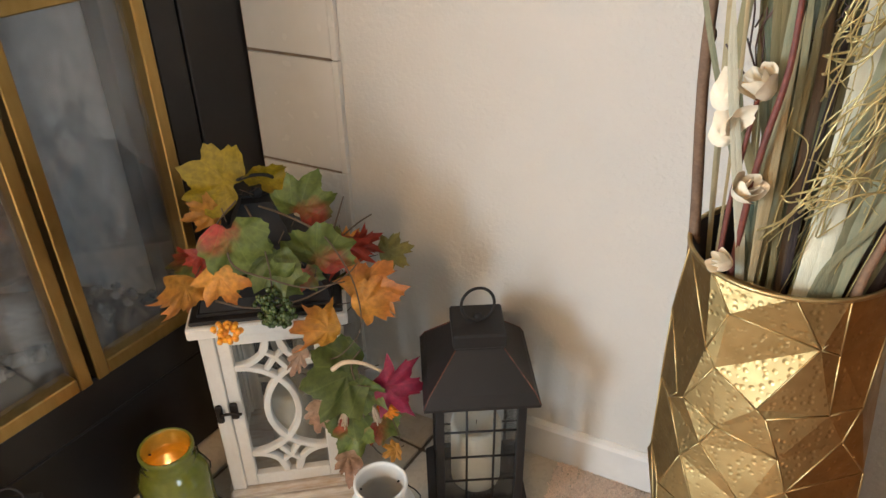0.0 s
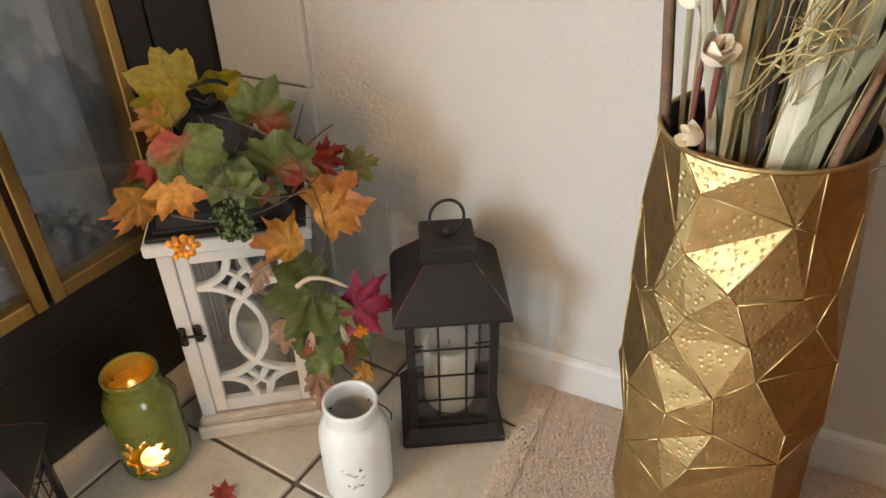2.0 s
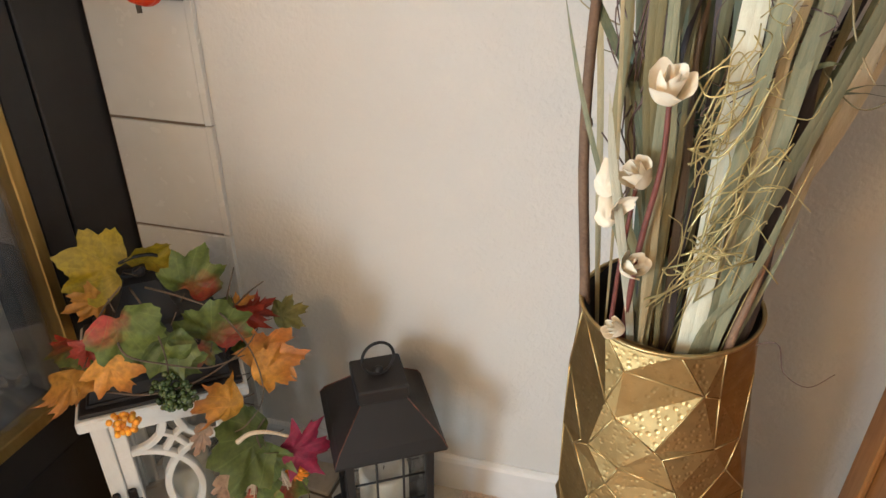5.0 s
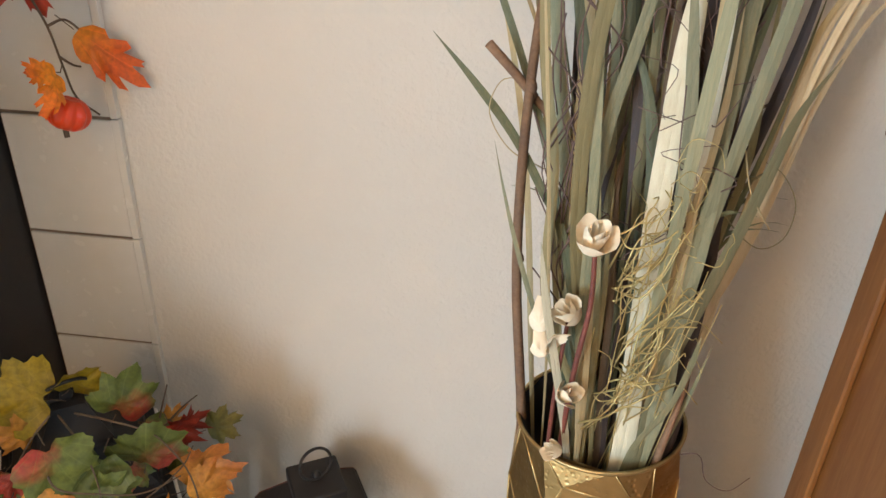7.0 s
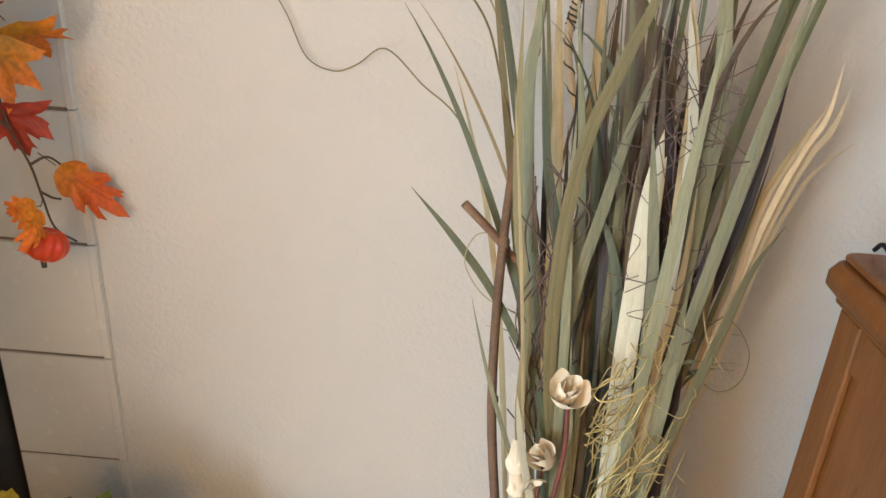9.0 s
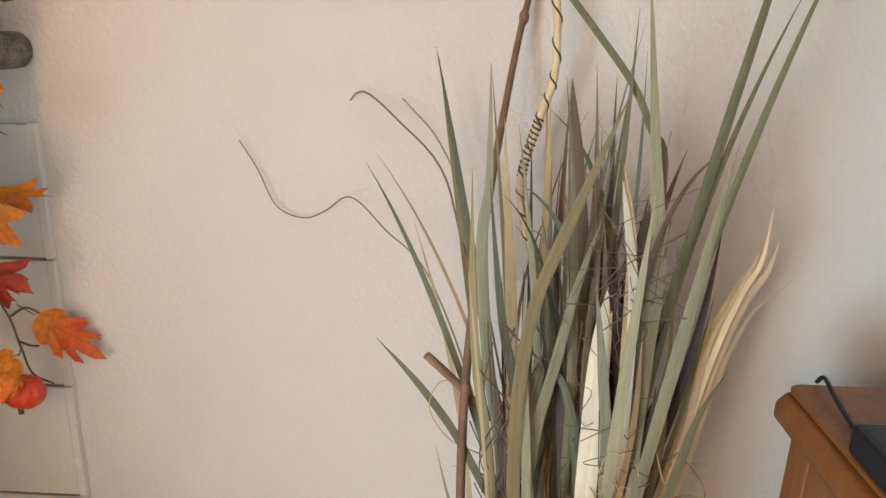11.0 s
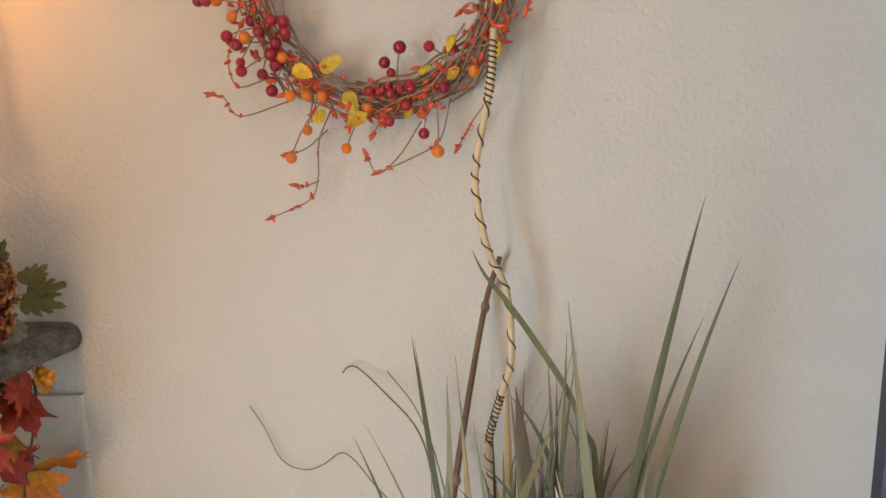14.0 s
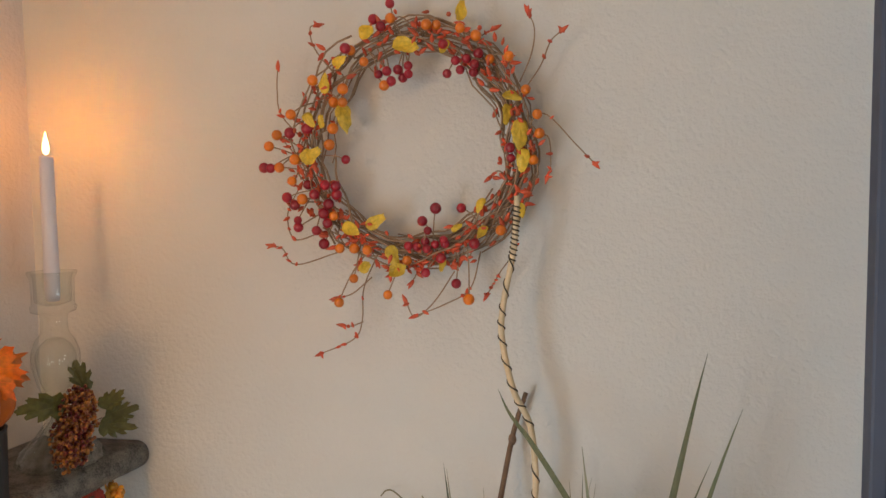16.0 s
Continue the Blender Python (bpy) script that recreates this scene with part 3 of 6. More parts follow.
# ---- lanterns ----
def black_lantern(m, candle=True, label=""):
    """Square metal lantern: plinth, posts, barred glass, hipped roof, cap and ring."""
    t = thing("black_lantern", m, label, "lantern", "black lanterns")
    h = 0.094
    bm = box((-h, -h, 0), (h, h, 0.016), 0.003)
    tmp = bmesh.new()
    bmesh.ops.create_cone(tmp, cap_ends=True, segments=4, radius1=h * 1.37, radius2=h * 1.19, depth=0.020)
    merge(bm, tmp, pose(0, 0, 0.0255, 0, 0, 45))
    part("base", bm, LANTERN, t)
    post = part("post", box((-0.0075, -0.0075, 0.03), (0.0075, 0.0075, 0.297), 0.0015), LANTERN, t, m=pose(-0.071, -0.071, 0))
    for x, y in ((0.071, -0.071), (0.071, 0.071), (-0.071, 0.071)):
        again(post, t, pose(x, y, 0))
    for k in range(4):
        r = pose(0, 0, 0, 0, 0, 90 * k)
        sill = part("side_grille", box((-0.062, -0.0745, 0.034), (0.062, -0.069, 0.046), 0.001), LANTERN, t, m=r)
        for x in (-0.024, 0.024):
            part("bar", tube([(x, -0.0715, 0.046), (x, -0.0715, 0.293)], 0.0021, 6), LANTERN, sill)
        for z in (0.100, 0.160, 0.222):
            part("bar", tube([(-0.063, -0.0715, z), (0.063, -0.0715, z)], 0.0021, 6), LANTERN, sill)
        pane = part("pane", box((-0.063, -0.0670, 0.040), (0.063, -0.0655, 0.293)), CLEAR, sill, "clear glass")
        pane.visible_shadow = False
    # roof
    bm = bmesh.new()
    lev = [(0.097, 0.296), (0.098, 0.303), (0.0885, 0.322), (0.041, 0.380), (0.040, 0.386)]
    rows_ = []
    for s, z in lev:
        rows_.append([bm.verts.new((sx * s, sy * s, z)) for sx, sy in ((-1, -1), (1, -1), (1, 1), (-1, 1))])
    for a, b in zip(rows_, rows_[1:]):
        for k in range(4):
            bm.faces.new((a[k], a[(k + 1) % 4], b[(k + 1) % 4], b[k]))
    bm.faces.new(rows_[0][::-1]), bm.faces.new(rows_[-1])
    roof = part("roof", bm, LANTERN, t)
    for sx, sy in ((-1, -1), (1, -1), (1, 1), (-1, 1)):
        part("hip_edge", tube([(sx * 0.0975, sy * 0.0975, 0.3035), (sx * 0.0882, sy * 0.0882, 0.3225), (sx * 0.0408, sy * 0.0408, 0.3805)], 0.0011, 6), COPPER, roof, "copper-rubbed edge")
    cap = part("cap", box((-0.045, -0.045, 0.384), (0.045, 0.045, 0.412), 0.003), LANTERN, t)
    part("knob", ball(0.0085), LANTERN, cap, m=pose(0, 0, 0.418))
    part("ring_handle", ring(0.029, 0.0027), LANTERN, cap, m=pose(0, 0.0, 0.444, -12, 0, 12))
    if candle:
        part("pillar_candle", lathe([(0, 0.046), (0.046, 0.046), (0.0475, 0.05), (0.0475, 0.182), (0.045, 0.188), (0.038, 0.187), (0.026, 0.181), (0.0, 0.179)], 28), WAX, None, m=m @ pose(0, 0, -0.0105))
        c = bpy.data.objects["pillar_candle"] if candle == 1 else scene.collection.objects[-1]
        tagged(c, "ivory pillar candle standing inside the lantern", "candle", "pillar candles")
        part("wick", tube([(0, 0, 0.178), (0.001, 0, 0.190)], 0.001, 5), WIRE, c)
    return t


black_lantern(pose(0.512, -0.138, 0.001, 0, 0, 29.4) @ Matrix.Diagonal((0.97, 0.97, 0.965, 1.0)), 1, "black metal lantern with barred glass and copper-rubbed roof edges")
small = pose(0.047, -0.682, 0.001, 0, 0, 38) @ Matrix.Scale(0.70, 4)
sl = black_lantern(small, 2, "small black metal lantern beside the fireplace")


def white_lantern(m):
    """Whitewashed wooden lantern with a fretwork door and a dark metal hood."""
    t = thing("white_lantern", m, "distressed white wooden lantern with fretwork door and black hood", "lantern")
    bm = box((-0.112, -0.112, 0), (0.112, 0.112, 0.030), 0.004)
    box((-0.107, -0.107, 0.0301), (0.107, 0.107, 0.050), 0.005, bm)
    part("plinth", bm, BAREWOOD, t, "worn bare-edged wood plinth")
    post = part("corner_post", box((-0.011, -0.011, 0.050), (0.011, 0.011, 0.408), 0.002), WHITEWOOD, t, m=pose(-0.090, -0.090, 0))
    for x, y in ((0.090, -0.090), (0.090, 0.090), (-0.090, 0.090)):
        again(post, t, pose(x, y, 0))
    part("top_board", box((-0.113, -0.113, 0.408), (0.113, 0.113, 0.430), 0.003), WHITEWOOD, t)
    for k in range(4):
        r = pose(0, 0, 0, 0, 0, 90 * k)
        door = part("door", fretwork(0.157, 0.352), WHITEWOOD, t, m=r @ pose(0, -0.0905, 0.2285, 90, 0, 0))
        door_frame(door, 0.157, 0.352)
        pane = part("pane", box((-0.074, -0.0850, 0.055), (0.074, -0.0835, 0.403)), CLEAR, door, "clear glass", m=(r @ pose(0, -0.0905, 0.2285, 90, 0, 0)).inverted() @ r)
        pane.visible_shadow = False
        if k == 0:
            plate = part("latch", box((-0.0995, -0.107, 0.222), (-0.0885, -0.1005, 0.262), 0.004, seg=2), LATCH, t, "dark bronze latch")
            part("keeper", box((-0.078, -0.105, 0.226), (-0.066, -0.099, 0.262), 0.004, seg=2), LATCH, plate)
            part("hook", tube([(-0.092, -0.108, 0.242), (-0.084, -0.112, 0.248), (-0.074, -0.110, 0.246), (-0.060, -0.110, 0.243)], 0.0026, 6), LATCH, plate)
    # dark hood: tray, stepped pyramid, cap and ring
    bm = box((-0.1075, -0.1075, 0.4305), (0.1075, 0.1075, 0.438), 0.002)
    box((-0.097, -0.097, 0.4381), (0.097, 0.097, 0.444), 0.002, bm)
    lev = [(0.092, 0.444), (0.088, 0.462), (0.045, 0.523), (0.044, 0.532)]
    rows_ = [[bm.verts.new((sx * s, sy * s, z)) for sx, sy in ((-1, -1), (1, -1), (1, 1), (-1, 1))] for s, z in lev]
    for a, b in zip(rows_, rows_[1:]):
        for k in range(4):
            bm.faces.new((a[k], a[(k + 1) % 4], b[(k + 1) % 4], b[k]))
    bm.faces.new(rows_[-1])
    hood = part("hood", bm, LANTERN, t, "black metal hood")
    bm = bmesh.new()
    bmesh.ops.create_cone(bm, cap_ends=True, segments=4, radius1=0.066, radius2=0.030, depth=0.055)
    part("cap", bm, LANTERN, hood, m=pose(0, 0, 0.5605, 0, 0, 45))
    part("knob", ball(0.009), LANTERN, hood, m=pose(0, 0, 0.594))
    part("ring_handle", ring(0.032, 0.0027), LANTERN, hood, m=pose(0, -0.017, 0.616, 33, 0, 12))
    c = part("pillar_candle", lathe([(0, 0.0505), (0.036, 0.0505), (0.037, 0.055), (0.037, 0.185), (0.034, 0.191), (0.02, 0.185), (0, 0.184)], 24), WAX, None, m=m)
    tagged(c, "ivory pillar candle inside the white lantern", "candle", "pillar candles")
    return t


def band(bm, pts, width, t):
    """A flat wooden band of rounded section along pts in the xy plane."""
    pts = [Vector((x, y, 0)) for x, y in pts]
    n = len(pts)
    rows_ = []
    for i, p in enumerate(pts):
        d = (pts[min(n - 1, i + 1)] - pts[max(0, i - 1)]).normalized()
        s = Vector((-d.y, d.x, 0)) * width / 2
        up = Vector((0, 0, t / 2))
        rows_.append([bm.verts.new(q) for q in (p - s - up, p + s - up, p + s * 1.0 + up * 0.5, p + s * 0.75 + up, p - s * 0.75 + up, p - s + up * 0.5)])
    for a, b in zip(rows_, rows_[1:]):
        for k in range(6):
            bm.faces.new((a[k], b[k], b[(k + 1) % 6], a[(k + 1) % 6]))
    bm.faces.new(rows_[0][::-1]), bm.faces.new(rows_[-1])


def arc(cx, cy, rx, ry, a0, a1, n=16):
    return [(cx + rx * math.cos(radians(a0 + (a1 - a0) * i / n)), cy + ry * math.sin(radians(a0 + (a1 - a0) * i / n))) for i in range(n + 1)]


def fretwork(w, h):
    """The fret of a door leaf: two crossing ellipses, corner arcs and a small lozenge above and below."""
    bm = bmesh.new()
    f, t = 0.019, 0.014
    iw, ih = w / 2 - f, h / 2 - 0.026
    tb = t * 0.8
    band(bm, arc(-iw, 0, iw * 1.40, ih * 0.66, -90, 90, 24), 0.0108, tb)
    band(bm, arc(iw, 0, iw * 1.40, ih * 0.66, 90, 270, 24), 0.0108, tb * 0.97)
    for sy in (-1, 1):
        band(bm, arc(-iw, sy * ih, iw * 0.84, ih * 0.33, 0, -90 * sy), 0.0100, tb * 0.94)
        band(bm, arc(iw, sy * ih, iw * 0.84, ih * 0.33, 180, 180 + 90 * sy), 0.0100, tb * 0.91)
        band(bm, [(-iw * 0.18, sy * ih), (-iw * 0.30, sy * ih * 0.86), (0, sy * ih * 0.76), (iw * 0.30, sy * ih * 0.86), (iw * 0.18, sy * ih)], 0.0088, tb * 0.88)
        for q in (-1, 1):
            band(bm, [(0, sy * ih * 0.76), (q * iw * 0.24, sy * ih * 0.60)], 0.0092, tb * (0.85 - 0.03 * q))
    return bm


def door_frame(door, w, h):
    f, t = 0.019, 0.014
    for x in (-w / 2, w / 2 - f):
        part("stile", box((x, -h / 2, -t / 2), (x + f, h / 2, t / 2), 0.0015), WHITEWOOD, door)
    for y in (-h / 2, h / 2 - 0.026):
        part("rail", box((-w / 2 + f, y, -t / 2), (w / 2 - f, y + 0.026, t / 2), 0.0015), WHITEWOOD, door)


WL = pose(0.161, -0.221, 0.001, 0, 0, 35) @ Matrix.Diagonal((1.11, 1.11, 1.0, 1.0))
white_lantern(WL)


# ---- jars ----
def jar(name, m, outer, inner, label, cut):
    """Mason-shaped ceramic jar with wall thickness, a cut-out motif and a wire bail."""
    prof = [(0.0, 0.0), (0.046, 0.0), (0.053, 0.004), (0.0565, 0.012), (0.057, 0.05), (0.057, 0.125), (0.055, 0.142), (0.048, 0.158), (0.0425, 0.166), (0.0415, 0.172), (0.043, 0.176), (0.0415, 0.180), (0.0415, 0.188), (0.0435, 0.194), (0.0435, 0.199), (0.0415, 0.2015)]
    inside = [(0.0385, 0.2005), (0.0375, 0.196), (0.0375, 0.170), (0.043, 0.156), (0.050, 0.140), (0.052, 0.120), (0.052, 0.012), (0.047, 0.007), (0.0, 0.007)]
    seg = 96
    bm = bmesh.new()
    fine = []
    for (r0, z0), (r1, z1) in zip(prof, prof[1:]):
        n = max(1, int((z1 - z0) / 0.0035))
        fine += [(r0 + (r1 - r0) * i / n, z0 + (z1 - z0) * i / n) for i in range(n)]
    fine.append(prof[-1])
    fin2 = []
    for (r0, z0), (r1, z1) in zip(inside, inside[1:]):
        n = max(1, int((z0 - z1) / 0.0035))
        fin2 += [(r0 + (r1 - r0) * i / n, z0 + (z1 - z0) * i / n) for i in range(n)]
    fin2.append(inside[-1])
    lathe(fine + fin2, seg, bm=bm)
    gone = []
    for f in bm.faces:
        c = f.calc_center_median()
        rad = math.hypot(c.x, c.y)
        if 0.012 < c.z < 0.15 and rad > 0.046 and cut(math.atan2(c.y, c.x), c.z):
            gone.append(f)
    bmesh.ops.delete(bm, geom=gone, context="FACES")
    bm.normal_update()
    for f in bm.faces:
        c = f.calc_center_median()
        rad = math.hypot(c.x, c.y)
        if f.normal.x * c.x + f.normal.y * c.y < 0 and c.z < 0.1995:
            f.material_index = 1
    # close the wall's thickness round the cut-out
    edges = [e for e in bm.edges if e.is_boundary]
    if edges:
        try:
            bmesh.ops.bridge_loops(bm, edges=edges)
        except RuntimeError:
            pass
    t = tagged(part(name, bm, (outer, inner), None, "", m), label, "candle jar", "mason-shaped jars")
    bail = [(0.0455 * math.cos(a), 0.0455 * math.sin(a), 0.174) for a in (radians(44 + 150 * i / 20) for i in range(21))]
    part("wire_bail", tube([(0.052, 0.032, 0.146), (0.053, 0.033, 0.160), (0.044, 0.031, 0.172)] + bail, 0.0011, 6), WIRE, t, "black wire handle")
    for a in (70, 190):
        part("wire_end", tube([(0.034 * math.cos(radians(a)), 0.034 * math.sin(radians(a)), 0.172), (0.046 * math.cos(radians(a)), 0.046 * math.sin(radians(a)), 0.172)], 0.0016, 5), WIRE, t)
    return t


def maple_cut(a0, z0, s, points=9):
    def f(a, z):
        u, v = (a - a0 + math.pi) % (2 * math.pi) - math.pi, z - z0
        u *= 0.057
        r, th = math.hypot(u, v), math.atan2(v, u)
        return r < s * (0.62 + 0.38 * math.cos(points * th * 0.5) ** 2 * (1 if abs(math.cos(th)) > 0.15 else 0.9))
    return f


def slit_cut(a0):
    spots = [(-0.45, 0.066, 40), (-0.30, 0.056, -40), (-0.12, 0.055, 40), (0.02, 0.066, 70), (-0.38, 0.03, -35), (-0.2, 0.026, 40), (0.0, 0.03, -40), (0.08, 0.05, 40)]
    def f(a, z):
        for da, zc, tilt in spots:
            u, v = ((a - a0 - da + math.pi) % (2 * math.pi) - math.pi) * 0.057, z - zc - 0.033
            c, s = math.cos(radians(tilt)), math.sin(radians(tilt))
            if abs(u * c + v * s) < 0.0050 and abs(v * c - u * s) < 0.0015:
                return True
        return False
    return f


GJ = pose(0.083, -0.450, 0.001, 0, 0, 0) @ Matrix.Scale(1.05, 4)
green = jar("green_jar", GJ, GREENGLAZE, AMBERGLAZE, "olive green glazed jar with a leaf cut-out and a lit tealight", maple_cut(radians(-54), 0.058, 0.044))
for k in range(6):
    a = -70 + 8 * k
    part("embossed_bar", box((-0.0012, -0.0028, -0.006), (0.0012, 0.0028, 0.006 if k % 2 else 0.003), 0.0008), GREENGLAZE, green, m=pose(0.0572 * math.cos(radians(a)), 0.0572 * math.sin(radians(a)), 0.112, 0, 0, a))
WJ = pose(0.440, -0.353, 0.001, 0, 0, 0)
jar("white_jar", WJ, WHITEGLAZE, WHITEGLAZE, "white glazed ceramic jar with small slit cut-outs", slit_cut(radians(-52)))
tea = tagged(part("tealight", lathe([(0, 0.0), (0.023, 0.0), (0.0235, 0.002), (0.0235, 0.016), (0.0228, 0.0162), (0.0225, 0.0135), (0, 0.013)], 24), (WAX,), None, "", GJ @ pose(0.012, -0.014, 0.0085)), "small white tealight burning inside the green jar", "candle")
FLAME = glowing("flame", (1.0, 0.62, 0.22), 14)
FLAMETIP = lathe([(0, 0), (0.0022, 0.002), (0.0032, 0.006), (0.0026, 0.011), (0.0012, 0.016), (0, 0.020)], 12)
part("flame", FLAMETIP, FLAME, tea, "small burning flame", m=pose(0, 0, 0.017))


# ---- leaves and garlands ----
MAPLE = [(0, 1.0), (8, 0.80), (13, 0.83), (20, 0.56), (30, 0.68), (38, 0.72), (43, 0.95), (50, 0.72), (57, 0.74), (70, 0.46), (82, 0.60), (95, 0.72), (104, 0.50), (130, 0.36), (160, 0.30)]
GRAPE = [(0, 1.0), (10, 0.86), (18, 0.82), (28, 0.72), (36, 0.82), (44, 0.93), (54, 0.82), (66, 0.70), (78, 0.78), (90, 0.80), (104, 0.66), (125, 0.55), (150, 0.45), (168, 0.20)]
OAK = [(0, 1.0), (8, 0.92), (14, 0.66), (20, 0.82), (28, 0.78), (33, 0.48), (44, 0.64), (56, 0.58), (66, 0.36), (90, 0.42), (120, 0.34), (160, 0.28)]


def leaf_bm(size, seed, shape=MAPLE, curl=0.25):
    """A lobed leaf in the xy plane, stalk at the origin, tip along y, with folds along the veins and curled edges."""
    g = random.Random(seed)
    half = [(a, r * g.uniform(0.9, 1.06)) for a, r in shape]
    out = half + [(-a, r * g.uniform(0.93, 1.07)) for a, r in reversed(half[1:])]
    fine = []
    for (a, r), (a1, r1) in zip(out, out[1:] + out[:1]):
        fine += [(a, r), ((a + a1) / 2 if abs(a1 - a) < 90 else 180, (r + r1) / 2 * g.uniform(0.93, 1.0))]
    out = fine
    bm = bmesh.new()
    cy = 0.30
    tw, cl = g.uniform(-0.6, 0.6), curl * g.uniform(0.3, 1.5) * g.choice((-1, 1, 1))
    ox, oy = g.uniform(-9, 9), g.uniform(-9, 9)
    def place(a, r):
        x, y = (0.54 if shape is OAK else 0.72) * r * math.sin(radians(a)), cy + 0.70 * r * math.cos(radians(a))
        z = -cl * (x * x * 1.6 + (y - cy) ** 2 * 0.8) + tw * x * (y - cy) * 0.6 + 0.10 * abs(x)
        z += 0.035 * math.cos(radians(a * 8.4)) * r
        z += 0.15 * noise.noise(Vector((x * 2.2 + ox, y * 2.2 + oy, 0.5))) + 0.05 * noise.noise(Vector((x * 6 + ox, y * 6 + oy, 3.5)))
        return bm.verts.new((x * size, y * size, z * size))
    c = bm.verts.new((0, cy * size, 0.15 * size * noise.noise(Vector((ox, cy * 2.2 + oy, 0.5)))))
    rings = [[place(a, r * f + 0.03 * (1 - f)) for a, r in out] for f in (0.3, 0.55, 0.8, 1.0)]
    n = len(out)
    for i in range(n):
        j = (i + 1) % n
        bm.faces.new((c, rings[0][j], rings[0][i])).smooth = True
        for u, v in zip(rings, rings[1:]):
            bm.faces.new((u[i], u[j], v[j], v[i])).smooth = True
    return bm


def leaf_frame(base, tip, seed, face=(0.62, -0.74, 0.26), jitter=0.45):
    g = random.Random(seed * 7 + 1)
    y = (Vector(tip) - Vector(base)).normalized()
    z = Vector(face) + Vector([g.uniform(-jitter, jitter) for _ in range(3)])
    z = (z - y * z.dot(y)).normalized()
    x = y.cross(z)
    return Matrix(((x.x, y.x, z.x, base[0]), (x.y, y.y, z.y, base[1]), (x.z, y.z, z.z, base[2]), (0, 0, 0, 1)))


def maple_leaf(parent, base, tip, material, seed, shape=MAPLE, scale=None, name="leaf"):
    if shape is MAPLE:
        shape = GRAPE if material in (LEAFGREEN, GREENRED, MUSTARD) else OAK if material is PEACH else MAPLE
    size = (Vector(tip) - Vector(base)).length * (scale or (1.06 if shape is GRAPE else 1.2))
    leaf = part(name, leaf_bm(size, seed, shape), material, parent, m=leaf_frame(base, tip, seed))
    stalk = tube([(0, -0.14 * size, -0.006), (0, -0.04 * size, -0.003), (0, 0.07 * size, -0.0015)], 0.0009, 5, taper=0.8)
    part("stalk", stalk, VINE, leaf)
    return leaf


def cluster(parent, name, at, spread, r, n, material, seed, label):
    """A tight bunch of small round berries, each on the others."""
    g = random.Random(seed)
    bm = bmesh.new()
    for _ in range(n):
        p = Vector((g.gauss(0, 1), g.gauss(0, 1), g.gauss(0, 1))).normalized() * g.random() ** 0.4
        merge(bm, ball(r * g.uniform(0.8, 1.15), 8, 6), Matrix.Translation(Vector((p.x * spread[0], p.y * spread[1], p.z * spread[2]))))
    ob = part(name, bm, material, parent, label, m=Matrix.Translation(at))
    tagged(ob, kind="stuff")
    return ob


lantern_garland = thing("leaf_garland", Matrix.Identity(4), "artificial autumn leaf garland draped over the white lantern", "garland", "autumn garlands")
maple_leaf(lantern_garland, (0.176, -0.262, 0.621), (0.101, -0.305, 0.657), MUSTARD, 0, scale=1.08)
maple_leaf(lantern_garland, (0.174, -0.235, 0.610), (0.217, -0.215, 0.662), MUSTARD, 1)
maple_leaf(lantern_garland, (0.233, -0.225, 0.562), (0.267, -0.200, 0.637), GREENRED, 2)
maple_leaf(lantern_garland, (0.170, -0.303, 0.610), (0.136, -0.349, 0.604), LEAFORANGE, 3)
maple_leaf(lantern_garland, (0.212, -0.348, 0.625), (0.232, -0.345, 0.535), GREENRED, 4)
maple_leaf(lantern_garland, (0.204, -0.340, 0.550), (0.211, -0.347, 0.498), LEAFGREEN, 5)
maple_leaf(lantern_garland, (0.249, -0.332, 0.514), (0.302, -0.295, 0.520), LEAFGREEN, 6)
maple_leaf(lantern_garland, (0.262, -0.298, 0.575), (0.235, -0.338, 0.500), LEAFGREEN, 7)
maple_leaf(lantern_garland, (0.289, -0.259, 0.503), (0.313, -0.250, 0.597), GREENRED, 8)
maple_leaf(lantern_garland, (0.293, -0.185, 0.535), (0.308, -0.185, 0.463), DARKRED, 9)
maple_leaf(lantern_garland, (0.287, -0.178, 0.490), (0.335, -0.146, 0.517), DARKRED, 10)
maple_leaf(lantern_garland, (0.325, -0.141, 0.475), (0.373, -0.109, 0.487), OLIVE, 11)
maple_leaf(lantern_garland, (0.333, -0.230, 0.432), (0.381, -0.198, 0.511), LEAFORANGE, 12)
maple_leaf(lantern_garland, (0.331, -0.246, 0.446), (0.397, -0.197, 0.454), LEAFORANGE, 13)
maple_leaf(lantern_garland, (0.345, -0.274, 0.426), (0.282, -0.348, 0.449), LEAFAMBER, 14, scale=0.95)
maple_leaf(lantern_garland, (0.158, -0.370, 0.528), (0.127, -0.414, 0.475), LEAFORANGE, 15)
maple_leaf(lantern_garland, (0.188, -0.369, 0.561), (0.211, -0.361, 0.489), LEAFORANGE, 16)
maple_leaf(lantern_garland, (0.156, -0.344, 0.564), (0.149, -0.365, 0.523), DARKRED, 17)
maple_leaf(lantern_garland, (0.369, -0.251, 0.331), (0.305, -0.325, 0.335), LEAFGREEN, 18, scale=1.3)
maple_leaf(lantern_garland, (0.361, -0.272, 0.327), (0.371, -0.277, 0.257), LEAFGREEN, 19)
maple_leaf(lantern_garland, (0.376, -0.274, 0.312), (0.446, -0.222, 0.296), MAGENTA, 20)
maple_leaf(lantern_garland, (0.336, -0.269, 0.270), (0.314, -0.304, 0.191), LEAFGREEN, 21)
maple_leaf(lantern_garland, (0.365, -0.255, 0.219), (0.406, -0.230, 0.174), GREENRED, 22)
maple_leaf(lantern_garland, (0.361, -0.266, 0.226), (0.332, -0.308, 0.181), GREENRED, 23)
